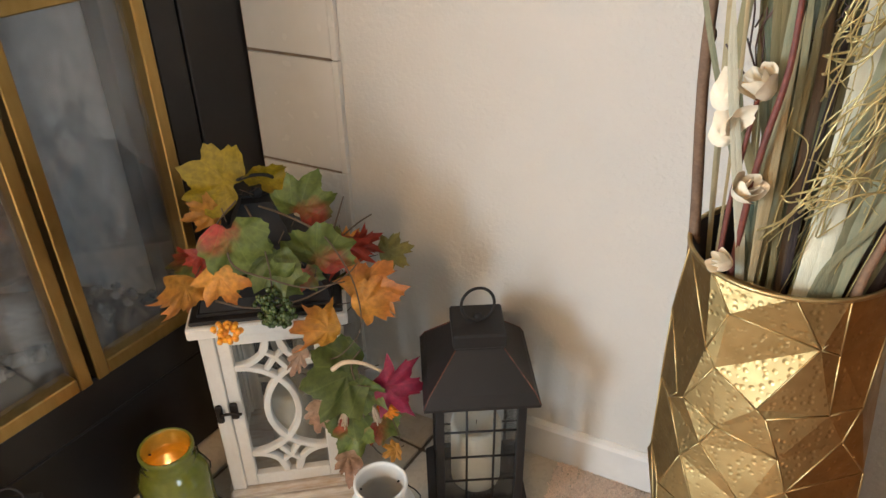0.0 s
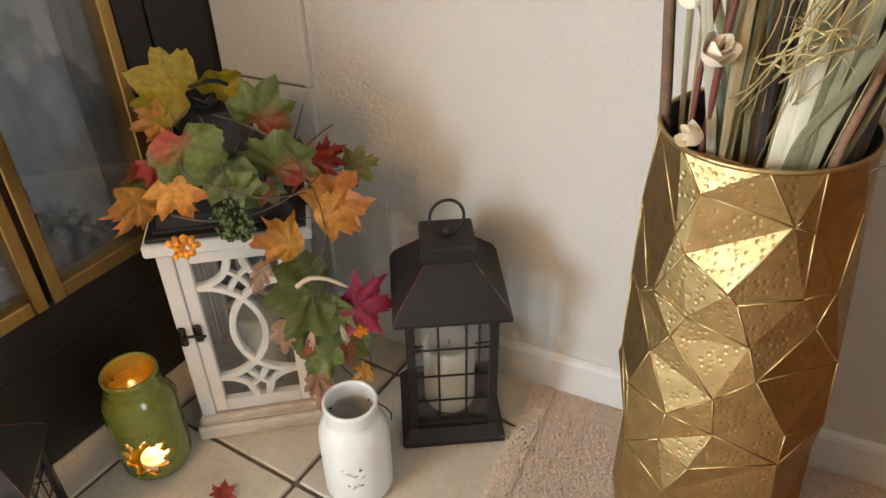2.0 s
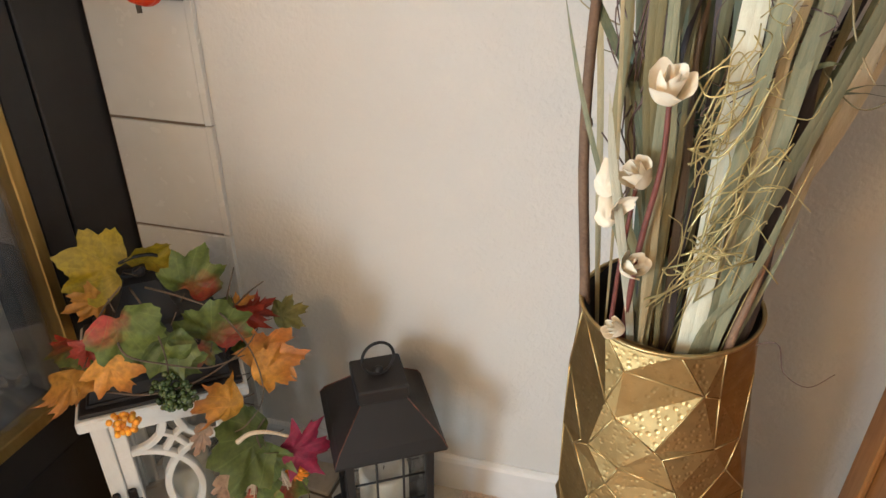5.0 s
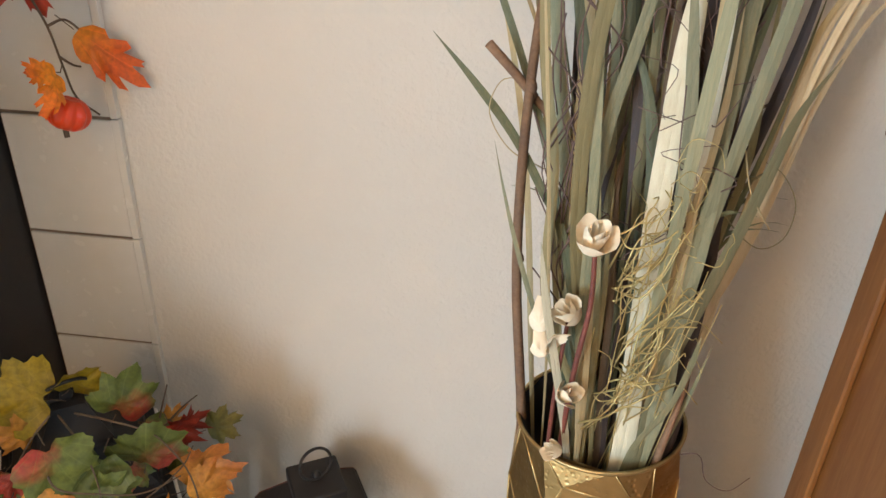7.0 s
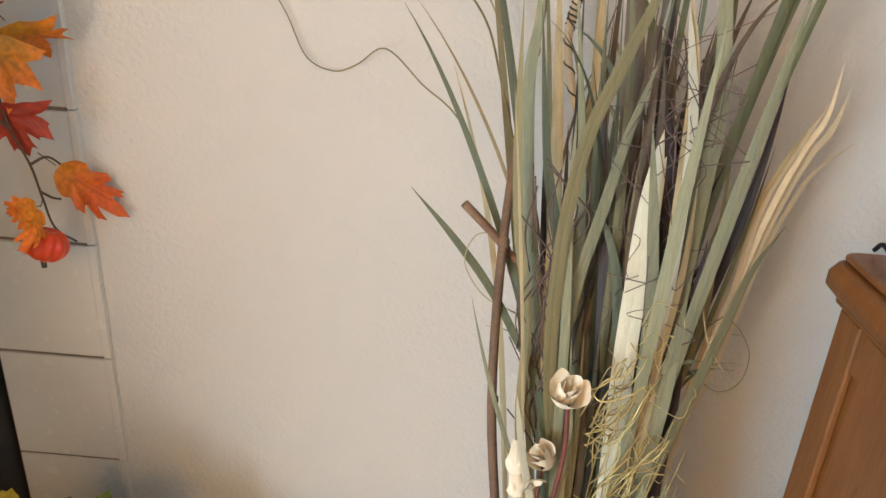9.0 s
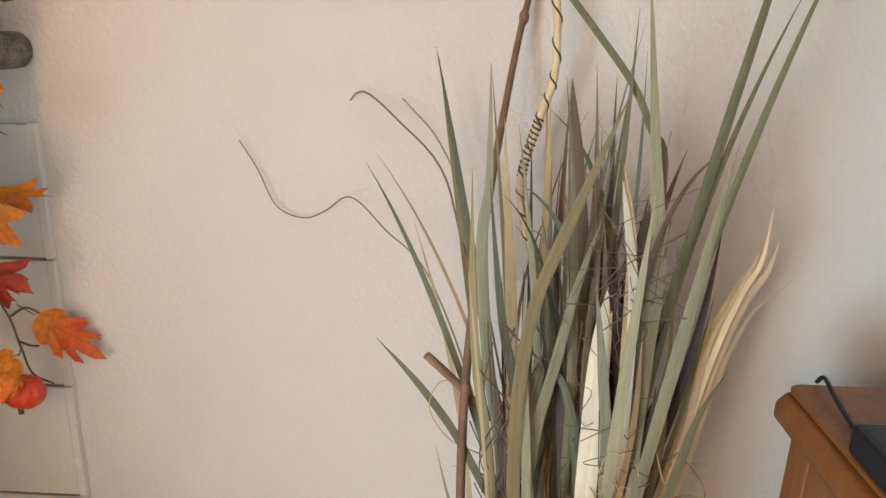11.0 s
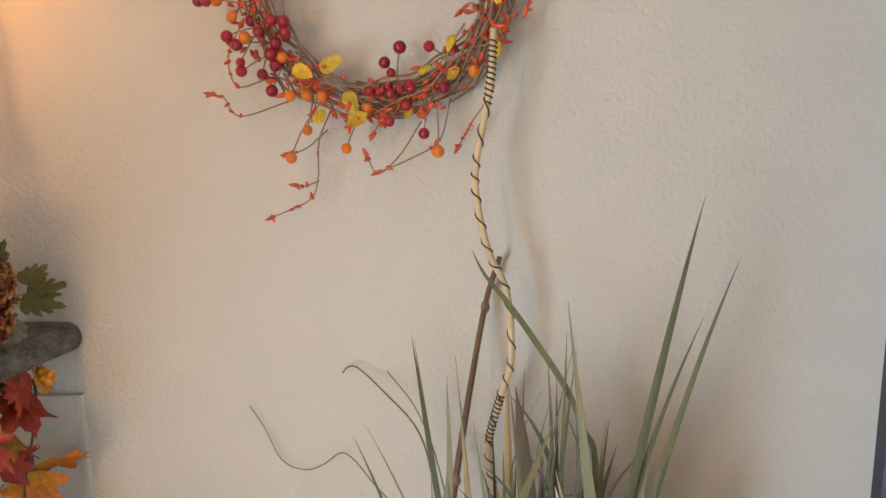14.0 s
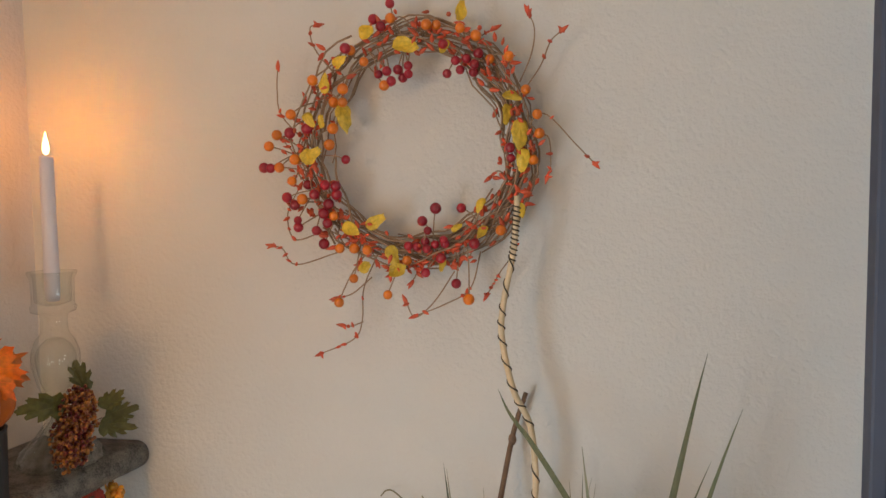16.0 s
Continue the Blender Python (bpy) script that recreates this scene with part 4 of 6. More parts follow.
maple_leaf(lantern_garland, (0.298, -0.319, 0.411), (0.288, -0.343, 0.366), PEACH, 24)
maple_leaf(lantern_garland, (0.306, -0.318, 0.302), (0.307, -0.330, 0.235), PEACH, 25)
maple_leaf(lantern_garland, (0.340, -0.293, 0.191), (0.342, -0.305, 0.106), PEACH, 26)
maple_leaf(lantern_garland, (0.408, -0.228, 0.146), (0.391, -0.258, 0.146), LEAFORANGE, 27)
maple_leaf(lantern_garland, (0.230, -0.191, 0.539), (0.257, -0.178, 0.563), LEAFGREEN, 28)
maple_leaf(lantern_garland, (0.154, -0.332, 0.507), (0.177, -0.324, 0.536), LEAFORANGE, 29)
g = random.Random(17)
for k in range(11):
    a = radians(g.uniform(-150, 60))
    r, z = g.uniform(0.075, 0.105), g.uniform(0.455, 0.525)
    r *= 1.25 - (z - 0.45) * 3.2
    b = Vector((0.163 + r * math.cos(a), -0.224 + r * math.sin(a), z))
    t = b + Vector((math.cos(a + g.uniform(-1, 1)) * 0.045, math.sin(a + g.uniform(-1, 1)) * 0.045, g.uniform(-0.05, 0.03)))
    if t.x < -0.01 + 0.118 * t.y + 0.02:
        continue
    maple_leaf(lantern_garland, tuple(b), tuple(t), g.choice((LEAFGREEN, GREENRED, LEAFGREEN, DARKRED, LEAFORANGE)), 200 + k)
for path in ([(0.185, -0.372, 0.489), (0.243, -0.358, 0.485), (0.301, -0.316, 0.490), (0.345, -0.261, 0.512), (0.347, -0.217, 0.518)],
             [(0.207, -0.351, 0.591), (0.225, -0.361, 0.556), (0.273, -0.343, 0.535), (0.316, -0.316, 0.516), (0.350, -0.269, 0.508)],
             [(0.20, -0.262, 0.60), (0.250, -0.268, 0.60), (0.302, -0.260, 0.58), (0.325, -0.252, 0.549), (0.349, -0.243, 0.484), (0.357, -0.249, 0.408), (0.337, -0.282, 0.371), (0.312, -0.306, 0.369)],
             [(0.363, -0.264, 0.377), (0.351, -0.276, 0.348), (0.358, -0.269, 0.277), (0.364, -0.263, 0.174), (0.386, -0.242, 0.123), (0.402, -0.226, 0.156), (0.395, -0.233, 0.212)],
             [(0.190, -0.298, 0.624), (0.169, -0.319, 0.595), (0.143, -0.343, 0.539), (0.154, -0.360, 0.494)],
             [(0.18, -0.27, 0.60), (0.24, -0.315, 0.59), (0.262, -0.33, 0.54), (0.262, -0.335, 0.49)],
             [(0.285, -0.19, 0.52), (0.31, -0.165, 0.545), (0.33, -0.15, 0.56)],
             [(0.29, -0.20, 0.55), (0.30, -0.18, 0.60)]):
    part("vine", tube(smooth_path(path), 0.0017, 6, taper=0.6), VINE, lantern_garland, "brown wire vine")
cluster(lantern_garland, "green_berry_cluster", (0.274, -0.346, 0.484), (0.036, 0.018, 0.034), 0.0043, 120, GREENBERRY, 3, "dark green berry cluster")
cluster(lantern_garland, "orange_berry_cluster", (0.222, -0.398, 0.462), (0.024, 0.018, 0.020), 0.0044, 46, ORANGESEED, 5, "orange berry cluster")
bm = bmesh.new()
g = random.Random(8)
for k in range(34):
    a, r = g.uniform(0, 6.28), g.uniform(0.0, 0.010)
    tube([(0, 0, 0), (r * 0.6 * math.cos(a), r * 0.6 * math.sin(a), -0.012), (r * math.cos(a), r * math.sin(a), -0.032 + g.uniform(-0.004, 0.004))], 0.0010, 5, bm)
tassel = part("husk_tassel", bm, HUSK, lantern_garland, "cream raffia tassel", m=pose(0.384, -0.273, 0.272, 0, -12, 0))
again(tassel, lantern_garland, pose(0.340, -0.290, 0.258, 0, 14, 30))
for k, (dx, dz) in enumerate(((0.012, -0.020), (0.022, -0.016), (0.028, -0.006), (-0.004, 0.004))):
    maple_leaf(lantern_garland, (0.388, -0.268, 0.272), (0.388 + dx * 1.3, -0.262 + dx * 0.3, 0.272 + dz * 1.3), FIREORANGE, 70 + k, OAK, name="petal")
part("husk_ribbon", tube(smooth_path([(0.330, -0.300, 0.352), (0.350, -0.292, 0.368), (0.375, -0.280, 0.366), (0.398, -0.262, 0.345)]), 0.0042, 8, taper=0.6), HUSK, lantern_garland, "cream dried husk")
fallen = tagged(part("fallen_leaf", leaf_bm(0.045, 77), DARKRED, None, "", pose(0.255, -0.49, 0.012, 8, 14, 30)), "small red fabric leaf lying on the hearth tiles", "leaf")

mantel_garland = thing("mantel_garland", Matrix.Identity(4), "artificial orange leaf garland hanging from the mantel shelf", "garland", "autumn garlands")
GARLAND = [
    ((0.182, -0.066, 1.106), (0.236, -0.016, 1.024), FIREORANGE), ((0.166, -0.083, 1.045), (0.165, -0.150, 1.060), FIREORANGE),
    ((0.172, -0.085, 1.050), (0.170, -0.130, 1.005), FIREORANGE), ((0.165, -0.140, 1.215), (0.170, -0.108, 1.127), DARKRED),
    ((0.172, -0.103, 1.300), (0.178, -0.030, 1.240), AMBERLEAF), ((0.170, -0.107, 1.290), (0.172, -0.122, 1.205), AMBERLEAF),
    ((0.172, -0.087, 1.412), (0.172, -0.165, 1.375), DARKRED), ((0.178, -0.094, 1.418), (0.180, -0.165, 1.425), DARKRED),
    ((0.165, -0.135, 1.362), (0.165, -0.185, 1.340), LEAFORANGE), ((0.165, -0.172, 1.290), (0.170, -0.129, 1.325), DARKRED),
    ((0.168, -0.145, 1.33), (0.172, -0.115, 1.30), DARKRED), ((0.178, -0.103, 1.425), (0.182, -0.060, 1.418), LEAFORANGE),
    ((0.172, -0.20, 1.41), (0.176, -0.27, 1.37), LEAFORANGE), ((0.172, -0.24, 1.42), (0.176, -0.22, 1.33), DARKRED),
]
for k, (a, b, mm) in enumerate(GARLAND):
    maple_leaf(mantel_garland, a, b, mm, 41 + k, OAK if mm is FIREORANGE else MAPLE)
for path in ([(0.17, -0.20, 1.436), (0.172, -0.094, 1.425), (0.170, -0.100, 1.348), (0.168, -0.130, 1.273), (0.168, -0.131, 1.229), (0.168, -0.122, 1.170), (0.168, -0.091, 1.108), (0.166, -0.073, 1.053), (0.166, -0.056, 1.002), (0.172, -0.018, 0.965)],
             [(0.168, -0.091, 1.108), (0.178, -0.065, 1.112), (0.190, -0.045, 1.090)], [(0.168, -0.12, 1.165), (0.165, -0.145, 1.19), (0.165, -0.16, 1.215)],
             [(0.167, -0.078, 1.065), (0.172, -0.06, 1.05), (0.178, -0.05, 1.045)], [(0.17, -0.22, 1.436), (0.172, -0.26, 1.40), (0.172, -0.24, 1.33)]):
    part("vine", tube(smooth_path(path), 0.0020, 6, taper=0.75), VINE, mantel_garland, "brown wire vine")
cluster(mantel_garland, "orange_berry_cluster", (0.180, -0.075, 1.422), (0.016, 0.014, 0.014), 0.005, 30, ORANGESEED, 15, "orange berry cluster")


def pumpkin_bm(r, squash=0.78, ribs=9):
    bm = bmesh.new()
    bmesh.ops.create_uvsphere(bm, u_segments=ribs * 6, v_segments=16, radius=r)
    for v in bm.verts:
        a = math.atan2(v.co.y, v.co.x)
        f = 1 - 0.20 * (1 - abs(math.sin(a * ribs / 2))) ** 2
        top = math.exp(-(math.hypot(v.co.x, v.co.y) / (0.35 * r)) ** 2)
        v.co = Vector((v.co.x * f, v.co.y * f, v.co.z * squash * (1 - 0.22 * top)))
    for f in bm.faces:
        f.smooth = True
    return bm


mini = part("mini_pumpkin", pumpkin_bm(0.030, 0.85, 9), REDPUMPKIN, mantel_garland, "glossy red-orange mini pumpkin", m=pose(0.166, -0.082, 0.986, 180 - 12, 18, 0))
part("stem", tube([(0, 0, 0.016), (0.002, 0, 0.026), (0.006, 0, 0.034)], 0.0045, 8, taper=0.8), STEM, mini, "dark brown stem")

# ---- things on the mantel ----
CH = (0.115, -0.122)
holder = thing("glass_candlestick", pose(CH[0], CH[1], 1.491), "ribbed clear glass candlestick standing on the stone mantel", "candlestick")
FOOT = [(0.0, 0.0), (0.0635, 0.0), (0.067, 0.006), (0.060, 0.020), (0.036, 0.045), (0.018, 0.072), (0.013, 0.090)]
BULB = [(0.013, 0.0905), (0.016, 0.100), (0.028, 0.130), (0.036, 0.165), (0.036, 0.185), (0.030, 0.205), (0.021, 0.218), (0.020, 0.240)]
CUP = [(0.020, 0.2405), (0.022, 0.250), (0.034, 0.254), (0.035, 0.262), (0.032, 0.266), (0.033, 0.308), (0.0375, 0.316), (0.0375, 0.320), (0.033, 0.319), (0.029, 0.308), (0.028, 0.270), (0.014, 0.264), (0.0, 0.262)]
FOOT_IN = [(0.009, 0.0903), (0.011, 0.074), (0.030, 0.046), (0.053, 0.020), (0.059, 0.004), (0.061, 0.0)]
BULB_IN = [(0.0, 0.212), (0.012, 0.208), (0.025, 0.196), (0.030, 0.182), (0.030, 0.166), (0.023, 0.134), (0.011, 0.104), (0.009, 0.0905)]
for name, prof, hollow, ribs in (("foot", FOOT[1:], FOOT_IN, 0.035), ("stem", BULB, BULB_IN, 0.04), ("cup", CUP, None, 0.0)):
    bm = lathe((hollow + prof) if name == "foot" else prof, 64)
    if name == "stem":
        lathe(hollow, 64, bm=bm)
    for v in bm.verts:
        f = 1 + ribs * math.cos(16 * math.atan2(v.co.y, v.co.x)) * (0 if v.co.z < 0.004 or v.co.z > 0.225 else 1)
        v.co.x, v.co.y = v.co.x * f, v.co.y * f
    part(name, bm, HOLDER, holder)
taper = part("taper_candle", lathe([(0, 0), (0.0095, 0), (0.0115, 0.012), (0.0118, 0.05), (0.0108, 0.225), (0.0106, 0.234), (0.0105, 0.238), (0.0085, 0.2375), (0.004, 0.2345), (0, 0.2335)], 24), mat("white_taper_wax", (0.76, 0.69, 0.72), (0.72, 0.65, 0.68), 0.45, scale=12), None, "", pose(CH[0], CH[1], 1.491 + 0.2705))
tagged(taper, "tall white taper candle burning in a glass candlestick", "candle")
part("wick", tube([(0, 0, 0.232), (0.0008, 0, 0.242), (0.002, 0, 0.248)], 0.0009, 5), WIRE, taper)
part("flame", lathe([(0, 0), (0.0036, 0.003), (0.0054, 0.009), (0.0048, 0.018), (0.0026, 0.028), (0.001, 0.035), (0, 0.039)], 16), glowing("candle_flame", (1.0, 0.66, 0.28), 12), taper, "bright candle flame", m=pose(0, 0, 0.239))

pot = thing("pumpkin_pot", pose(0.124, -0.310, 1.491), "small orange pumpkin with orange leaves on a black pot", "decoration")
part("pot", lathe([(0, 0), (0.038, 0), (0.040, 0.003), (0.042, 0.108), (0.043, 0.112), (0.039, 0.112), (0.037, 0.10), (0, 0.10)], 36), PLASTIC, pot, "matte black cylindrical pot")
part("pumpkin", pumpkin_bm(0.056, 0.82, 8), PUMPKIN, pot, "orange ribbed pumpkin", m=pose(0, 0, 0.150))
for k, (a, b) in enumerate((((0.0, 0, 0.195), (0.085, 0.03, 0.195)), ((0.0, 0, 0.198), (0.06, 0.06, 0.172)), ((0, 0, 0.2), (0.03, -0.06, 0.225)), ((0, 0, 0.2), (0.012, 0.02, 0.268)), ((0, 0, 0.198), (-0.06, -0.03, 0.21)))):
    maple_leaf(pot, a, b, FIREORANGE if k != 1 else AMBERLEAF, 90 + k, scale=0.95, name="leaf")

bunch = thing("seed_bunch", Matrix.Identity(4), "rust-coloured seed bunch with olive oak leaves lying against the candlestick", "decoration")
g = random.Random(21)
bm = bmesh.new()
for k in range(900):
    t = g.random()
    c = Vector((0.162, -0.132, 1.604)).lerp(Vector((0.176, -0.180, 1.520)), t)
    w = 0.011 + 0.012 * t + 0.022 * math.sin(math.pi * min(1, 0.2 + t * 0.75))
    p = Vector((g.gauss(0, 1), g.gauss(0, 1), g.gauss(0, 1))).normalized() * w * g.random() ** 0.33
    p = c + Vector((p.x * 0.8, p.y * 1.1, p.z))
    p.z = max(p.z, 1.496)
    merge(bm, ball(g.uniform(0.0027, 0.0037), 7, 5), Matrix.Translation(p))
tagged(part("seed_head", bm, MIXSEED, bunch, "rust and dark red seeds"), kind="stuff")
for k, (a, b) in enumerate((((0.168, -0.118, 1.60), (0.150, -0.125, 1.668)), ((0.172, -0.105, 1.575), (0.188, -0.045, 1.598)), ((0.175, -0.100, 1.56), (0.205, -0.025, 1.562)), ((0.17, -0.115, 1.555), (0.212, -0.052, 1.530)), ((0.165, -0.15, 1.60), (0.125, -0.235, 1.61)))):
    maple_leaf(bunch, a, b, OLIVE, 100 + k, OAK, 1.0)

# ---- wreath ----
WC = Vector((0.712, -0.040, 2.006))
wreath = thing("berry_wreath", Matrix.Translation(WC) @ Matrix.Scale(1.05, 4), "twig wreath with red and orange berries and yellow leaves", "wreath")
g = random.Random(31)
bm = bmesh.new()
for k in range(54):
    a0, span, r0 = g.uniform(0, 6.28), g.uniform(1.2, 3.2), g.uniform(0.140, 0.186)
    dy, ph, am = g.uniform(-0.022, 0.022), g.uniform(0, 6), g.uniform(0.004, 0.016)
    n = 16
    pts = []
    for i in range(n + 1):
        a = a0 + span * i / n
        r = r0 + am * math.sin(3 * a + ph) + 0.004 * math.sin(11 * a + ph)
        pts.append((r * math.cos(a), dy + 0.008 * math.sin(2 * a + ph), r * math.sin(a)))
    tube(pts, g.uniform(0.0011, 0.0021), 5, bm)
tagged(part("twig_ring", bm, WREATHTWIG, wreath, "brown woven twigs"), kind="stuff")
RED = [(-43, 175), (-28, 207), (-97, 145), (-55, 187), (50, 145), (101, 131), (-189, 23), (-163, 29), (-232, -29), (-102, -19), (-164, -56), (-133, -57), (-116, -59), (-198, -75),
       (-178, -121), (-183, -87), (-137, -100), (-148, -126), (-131, -115), (-129, -86), (-150, -71), (-116, -72), (35, -94), (14, -113), (74, -94), (93, -147), (20, -190), (42, -169), (66, -206), (147, -7), (-140, -147)]
SMALL_RED = [(-47, 105), (-27, 94), (-12, 100), (-3, 117), (-34, 109), (-19, 112), (-3, 105), (68, 121), (56, 102), (96, 114), (84, 123), (75, 107), (94, 104),
             (24, -127), (18, -144), (34, -148), (47, -141), (-6, -150), (6, -151), (23, -154), (49, -147), (148, -22), (-221, -30), (-177, -110), (-30, 93)]
ORANGE = [(-28, 186), (-38, 88), (-105, 87), (-70, 125), (26, 174), (39, 175), (76, 166), (98, 156), (118, 122), (146, 123), (-103, 66), (-120, 68), (-187, 51), (-208, 20), (-220, 3), (-128, 4), (-184, -17), (-208, -29),
          (-121, 28), (-187, -50), (-171, -78), (-122, -104), (170, 75), (186, 40), (189, 13), (180, -25), (133, -127), (-115, -154), (-92, -154), (-70, -156), (-9, -172), (-93, -200), (-41, -225), (-117, -237), (84, -230), (-92, 144), (-149, 100)]
sprigs, buds = bmesh.new(), bmesh.new()
for name, places, material, size in (("red_berry", RED, REDBERRY, 0.0078), ("red_berry", SMALL_RED, REDBERRY, 0.0068), ("orange_berry", ORANGE, ORANGEBERRY, 0.0078)):
    first = None
    for x, z in places:
        tip = Vector((x / 1000, g.uniform(-0.040, -0.026), z / 1000))
        m = Matrix.Translation(tip) @ Matrix.Scale(g.uniform(0.9, 1.12), 4)
        if first is None:
            first = part(name, ball(size, 14, 10), material, wreath, m=m)
        else:
            again(first, wreath, m)
        a = math.atan2(z, x) + g.uniform(-0.2, 0.2)
        base = Vector((math.cos(a) * 0.163, g.uniform(-0.02, 0.0), math.sin(a) * 0.163))
        tube(bezier(base, (base + tip) / 2 + Vector((g.uniform(-0.01, 0.01), -0.008, 0.008)), tip, 6), 0.0011, 5, sprigs)


def bud(p, d, s):
    """A small pointed bud."""
    b = lathe([(0, -0.004), (0.0018, -0.002), (0.0024, 0.001), (0.0014, 0.005), (0, 0.008)], 6)
    q = Vector(d).to_track_quat("Z", "Y").to_matrix().to_4x4()
    merge(buds, b, Matrix.Translation(p) @ q @ Matrix.Scale(s, 4))


def sprig(points, n):
    pts = smooth_path(points, 6)
    tube(pts, 0.0012, 5, sprigs, taper=0.8)
    for i in range(n):
        j = g.randrange(len(pts) // 3, len(pts))
        bud(pts[j], (g.uniform(-1, 1), -0.6, g.uniform(-0.4, 1)), g.uniform(0.8, 1.3))
    bud(pts[-1], pts[-1] - pts[-2], 1.5)
    bud(pts[-1], (g.uniform(-1, 1), -0.3, g.uniform(-1, 1)), 1.2)


for pts, n in (([(-0.06, -0.01, -0.165), (-0.08, -0.02, -0.215), (-0.085, -0.015, -0.266), (-0.10, -0.012, -0.297), (-0.152, -0.018, -0.320)], 5),
               ([(-0.07, -0.01, -0.20), (-0.10, -0.015, -0.225), (-0.125, -0.02, -0.232)], 4), ([(-0.085, -0.01, -0.27), (-0.105, -0.01, -0.277), (-0.118, -0.01, -0.276)], 3),
               ([(0.06, -0.01, -0.19), (0.03, -0.015, -0.235), (-0.0, -0.02, -0.26), (-0.015, -0.02, -0.235)], 3), ([(0.10, -0.01, -0.16), (0.085, -0.02, -0.215), (0.045, -0.02, -0.24), (0.0, -0.02, -0.258)], 6),
               ([(-0.12, -0.01, -0.16), (-0.19, -0.015, -0.18), (-0.21, -0.02, -0.155), (-0.228, -0.02, -0.150)], 7), ([(-0.15, -0.01, -0.13), (-0.19, -0.02, -0.14), (-0.20, -0.02, -0.10), (-0.18, -0.02, -0.06)], 7),
               ([(-0.16, -0.01, 0.0), (-0.205, -0.02, 0.05), (-0.212, -0.02, 0.09), (-0.210, -0.02, 0.125)], 2), ([(-0.12, -0.01, 0.11), (-0.15, -0.02, 0.15), (-0.155, -0.025, 0.18), (-0.145, -0.02, 0.185)], 3),
               ([(0.16, -0.01, 0.09), (0.178, -0.02, 0.13), (0.182, -0.02, 0.165), (0.172, -0.02, 0.19)], 2), ([(0.16, -0.01, 0.07), (0.19, -0.02, 0.11), (0.205, -0.02, 0.145), (0.222, -0.02, 0.16)], 3),
               ([(0.17, -0.01, 0.04), (0.20, -0.02, 0.04), (0.238, -0.02, 0.0), (0.268, -0.02, -0.032)], 2), ([(0.17, -0.01, -0.0), (0.20, -0.02, 0.01), (0.205, -0.02, -0.03), (0.20, -0.02, -0.05)], 5),
               ([(0.15, -0.01, -0.06), (0.13, -0.02, -0.04), (0.115, -0.02, -0.05)], 3), ([(0.14, -0.01, -0.10), (0.155, -0.02, -0.15), (0.13, -0.02, -0.19), (0.11, -0.02, -0.225)], 8)):
    sprig(pts, n)
for k in range(46):
    a, r = g.uniform(0, 6.28), g.uniform(0.150, 0.175)
    if k < 20:
        a = radians(g.uniform(180, 330))
    d, e = Vector((math.cos(a), -0.12, math.sin(a))), g.choice((-1, 1))
    side = Vector((-math.sin(a), 0, math.cos(a))) * e
    p = d * r
    sprig([p, p + side * 0.025 + d * g.uniform(-0.01, 0.02), p + side * 0.045 + d * g.uniform(-0.02, 0.038)], 5)
for k in range(230):
    a, r = g.uniform(0, 6.28), g.uniform(0.130, 0.20)
    bud(Vector((r * math.cos(a), g.uniform(-0.035, -0.01), r * math.sin(a))), (g.uniform(-1, 1), g.uniform(-1, 0), g.uniform(-1, 1)), g.uniform(1.0, 1.7))
tagged(part("sprig_tangle", sprigs, WREATHTWIG, wreath, "thin brown sprigs"), kind="stuff")
tagged(part("bud_cover", buds, REDBUD, wreath, "small coral red buds"), kind="stuff")
LEAVES = [(-22, 152, 15, 135), (75, 180, 79, 205), (-74, 166, -50, 171), (54, 153, 47, 131), (-133, 82, -132, 106), (-107, 64, -99, 27), (-165, 53, -151, 35), (-140, 48, -140, 30), (-119, 121, -98, 130), (-171, -19, -141, -6),
          (137, 72, 161, 65), (145, 56, 143, 31), (161, 31, 163, -5), (167, -10, 163, -39), (160, -88, 165, -108), (106, -79, 99, -95), (109, -121, 102, -141), (59, -127, 73, -119), (-36, -150, -26, -179), (-71, -121, -46, -107), (-106, -119, -78, -132), (-81, -189, -65, -171), (-37, -188, -4, -186), (46, -171, 43, -187)]
for k, (x0, z0, x1, z1) in enumerate(LEAVES):
    b, t = Vector((x0 / 1000, -0.030, z0 / 1000)), Vector((x1 / 1000, g.uniform(-0.046, -0.030), z1 / 1000))
    b -= (t - b) * 0.15
    part("leaf", leaf_bm((t - b).length * 1.12, 120 + k, [(0, 1.0), (10, 0.88), (22, 0.66), (45, 0.46), (90, 0.34), (140, 0.34)], 0.6), YELLOWLEAF, wreath, m=leaf_frame(b, t, 120 + k, (0.1, -1, 0.1), 0.35))

# ---- gold vase ----
VASE = pose(0.970, -0.300, 0.0005, 0, -3.4, 0)
vase = thing("floor_vase", VASE, "tall faceted hammered gold metal floor vase on the carpet", "vase")
H = 0.735


def vase_r(z):
    u = z / H
    return 0.1000 + 0.0185 * math.sin(math.pi * min(1, max(0, 0.93 - u) / 0.93)) - 0.012 * max(0, 0.25 - u) / 0.25


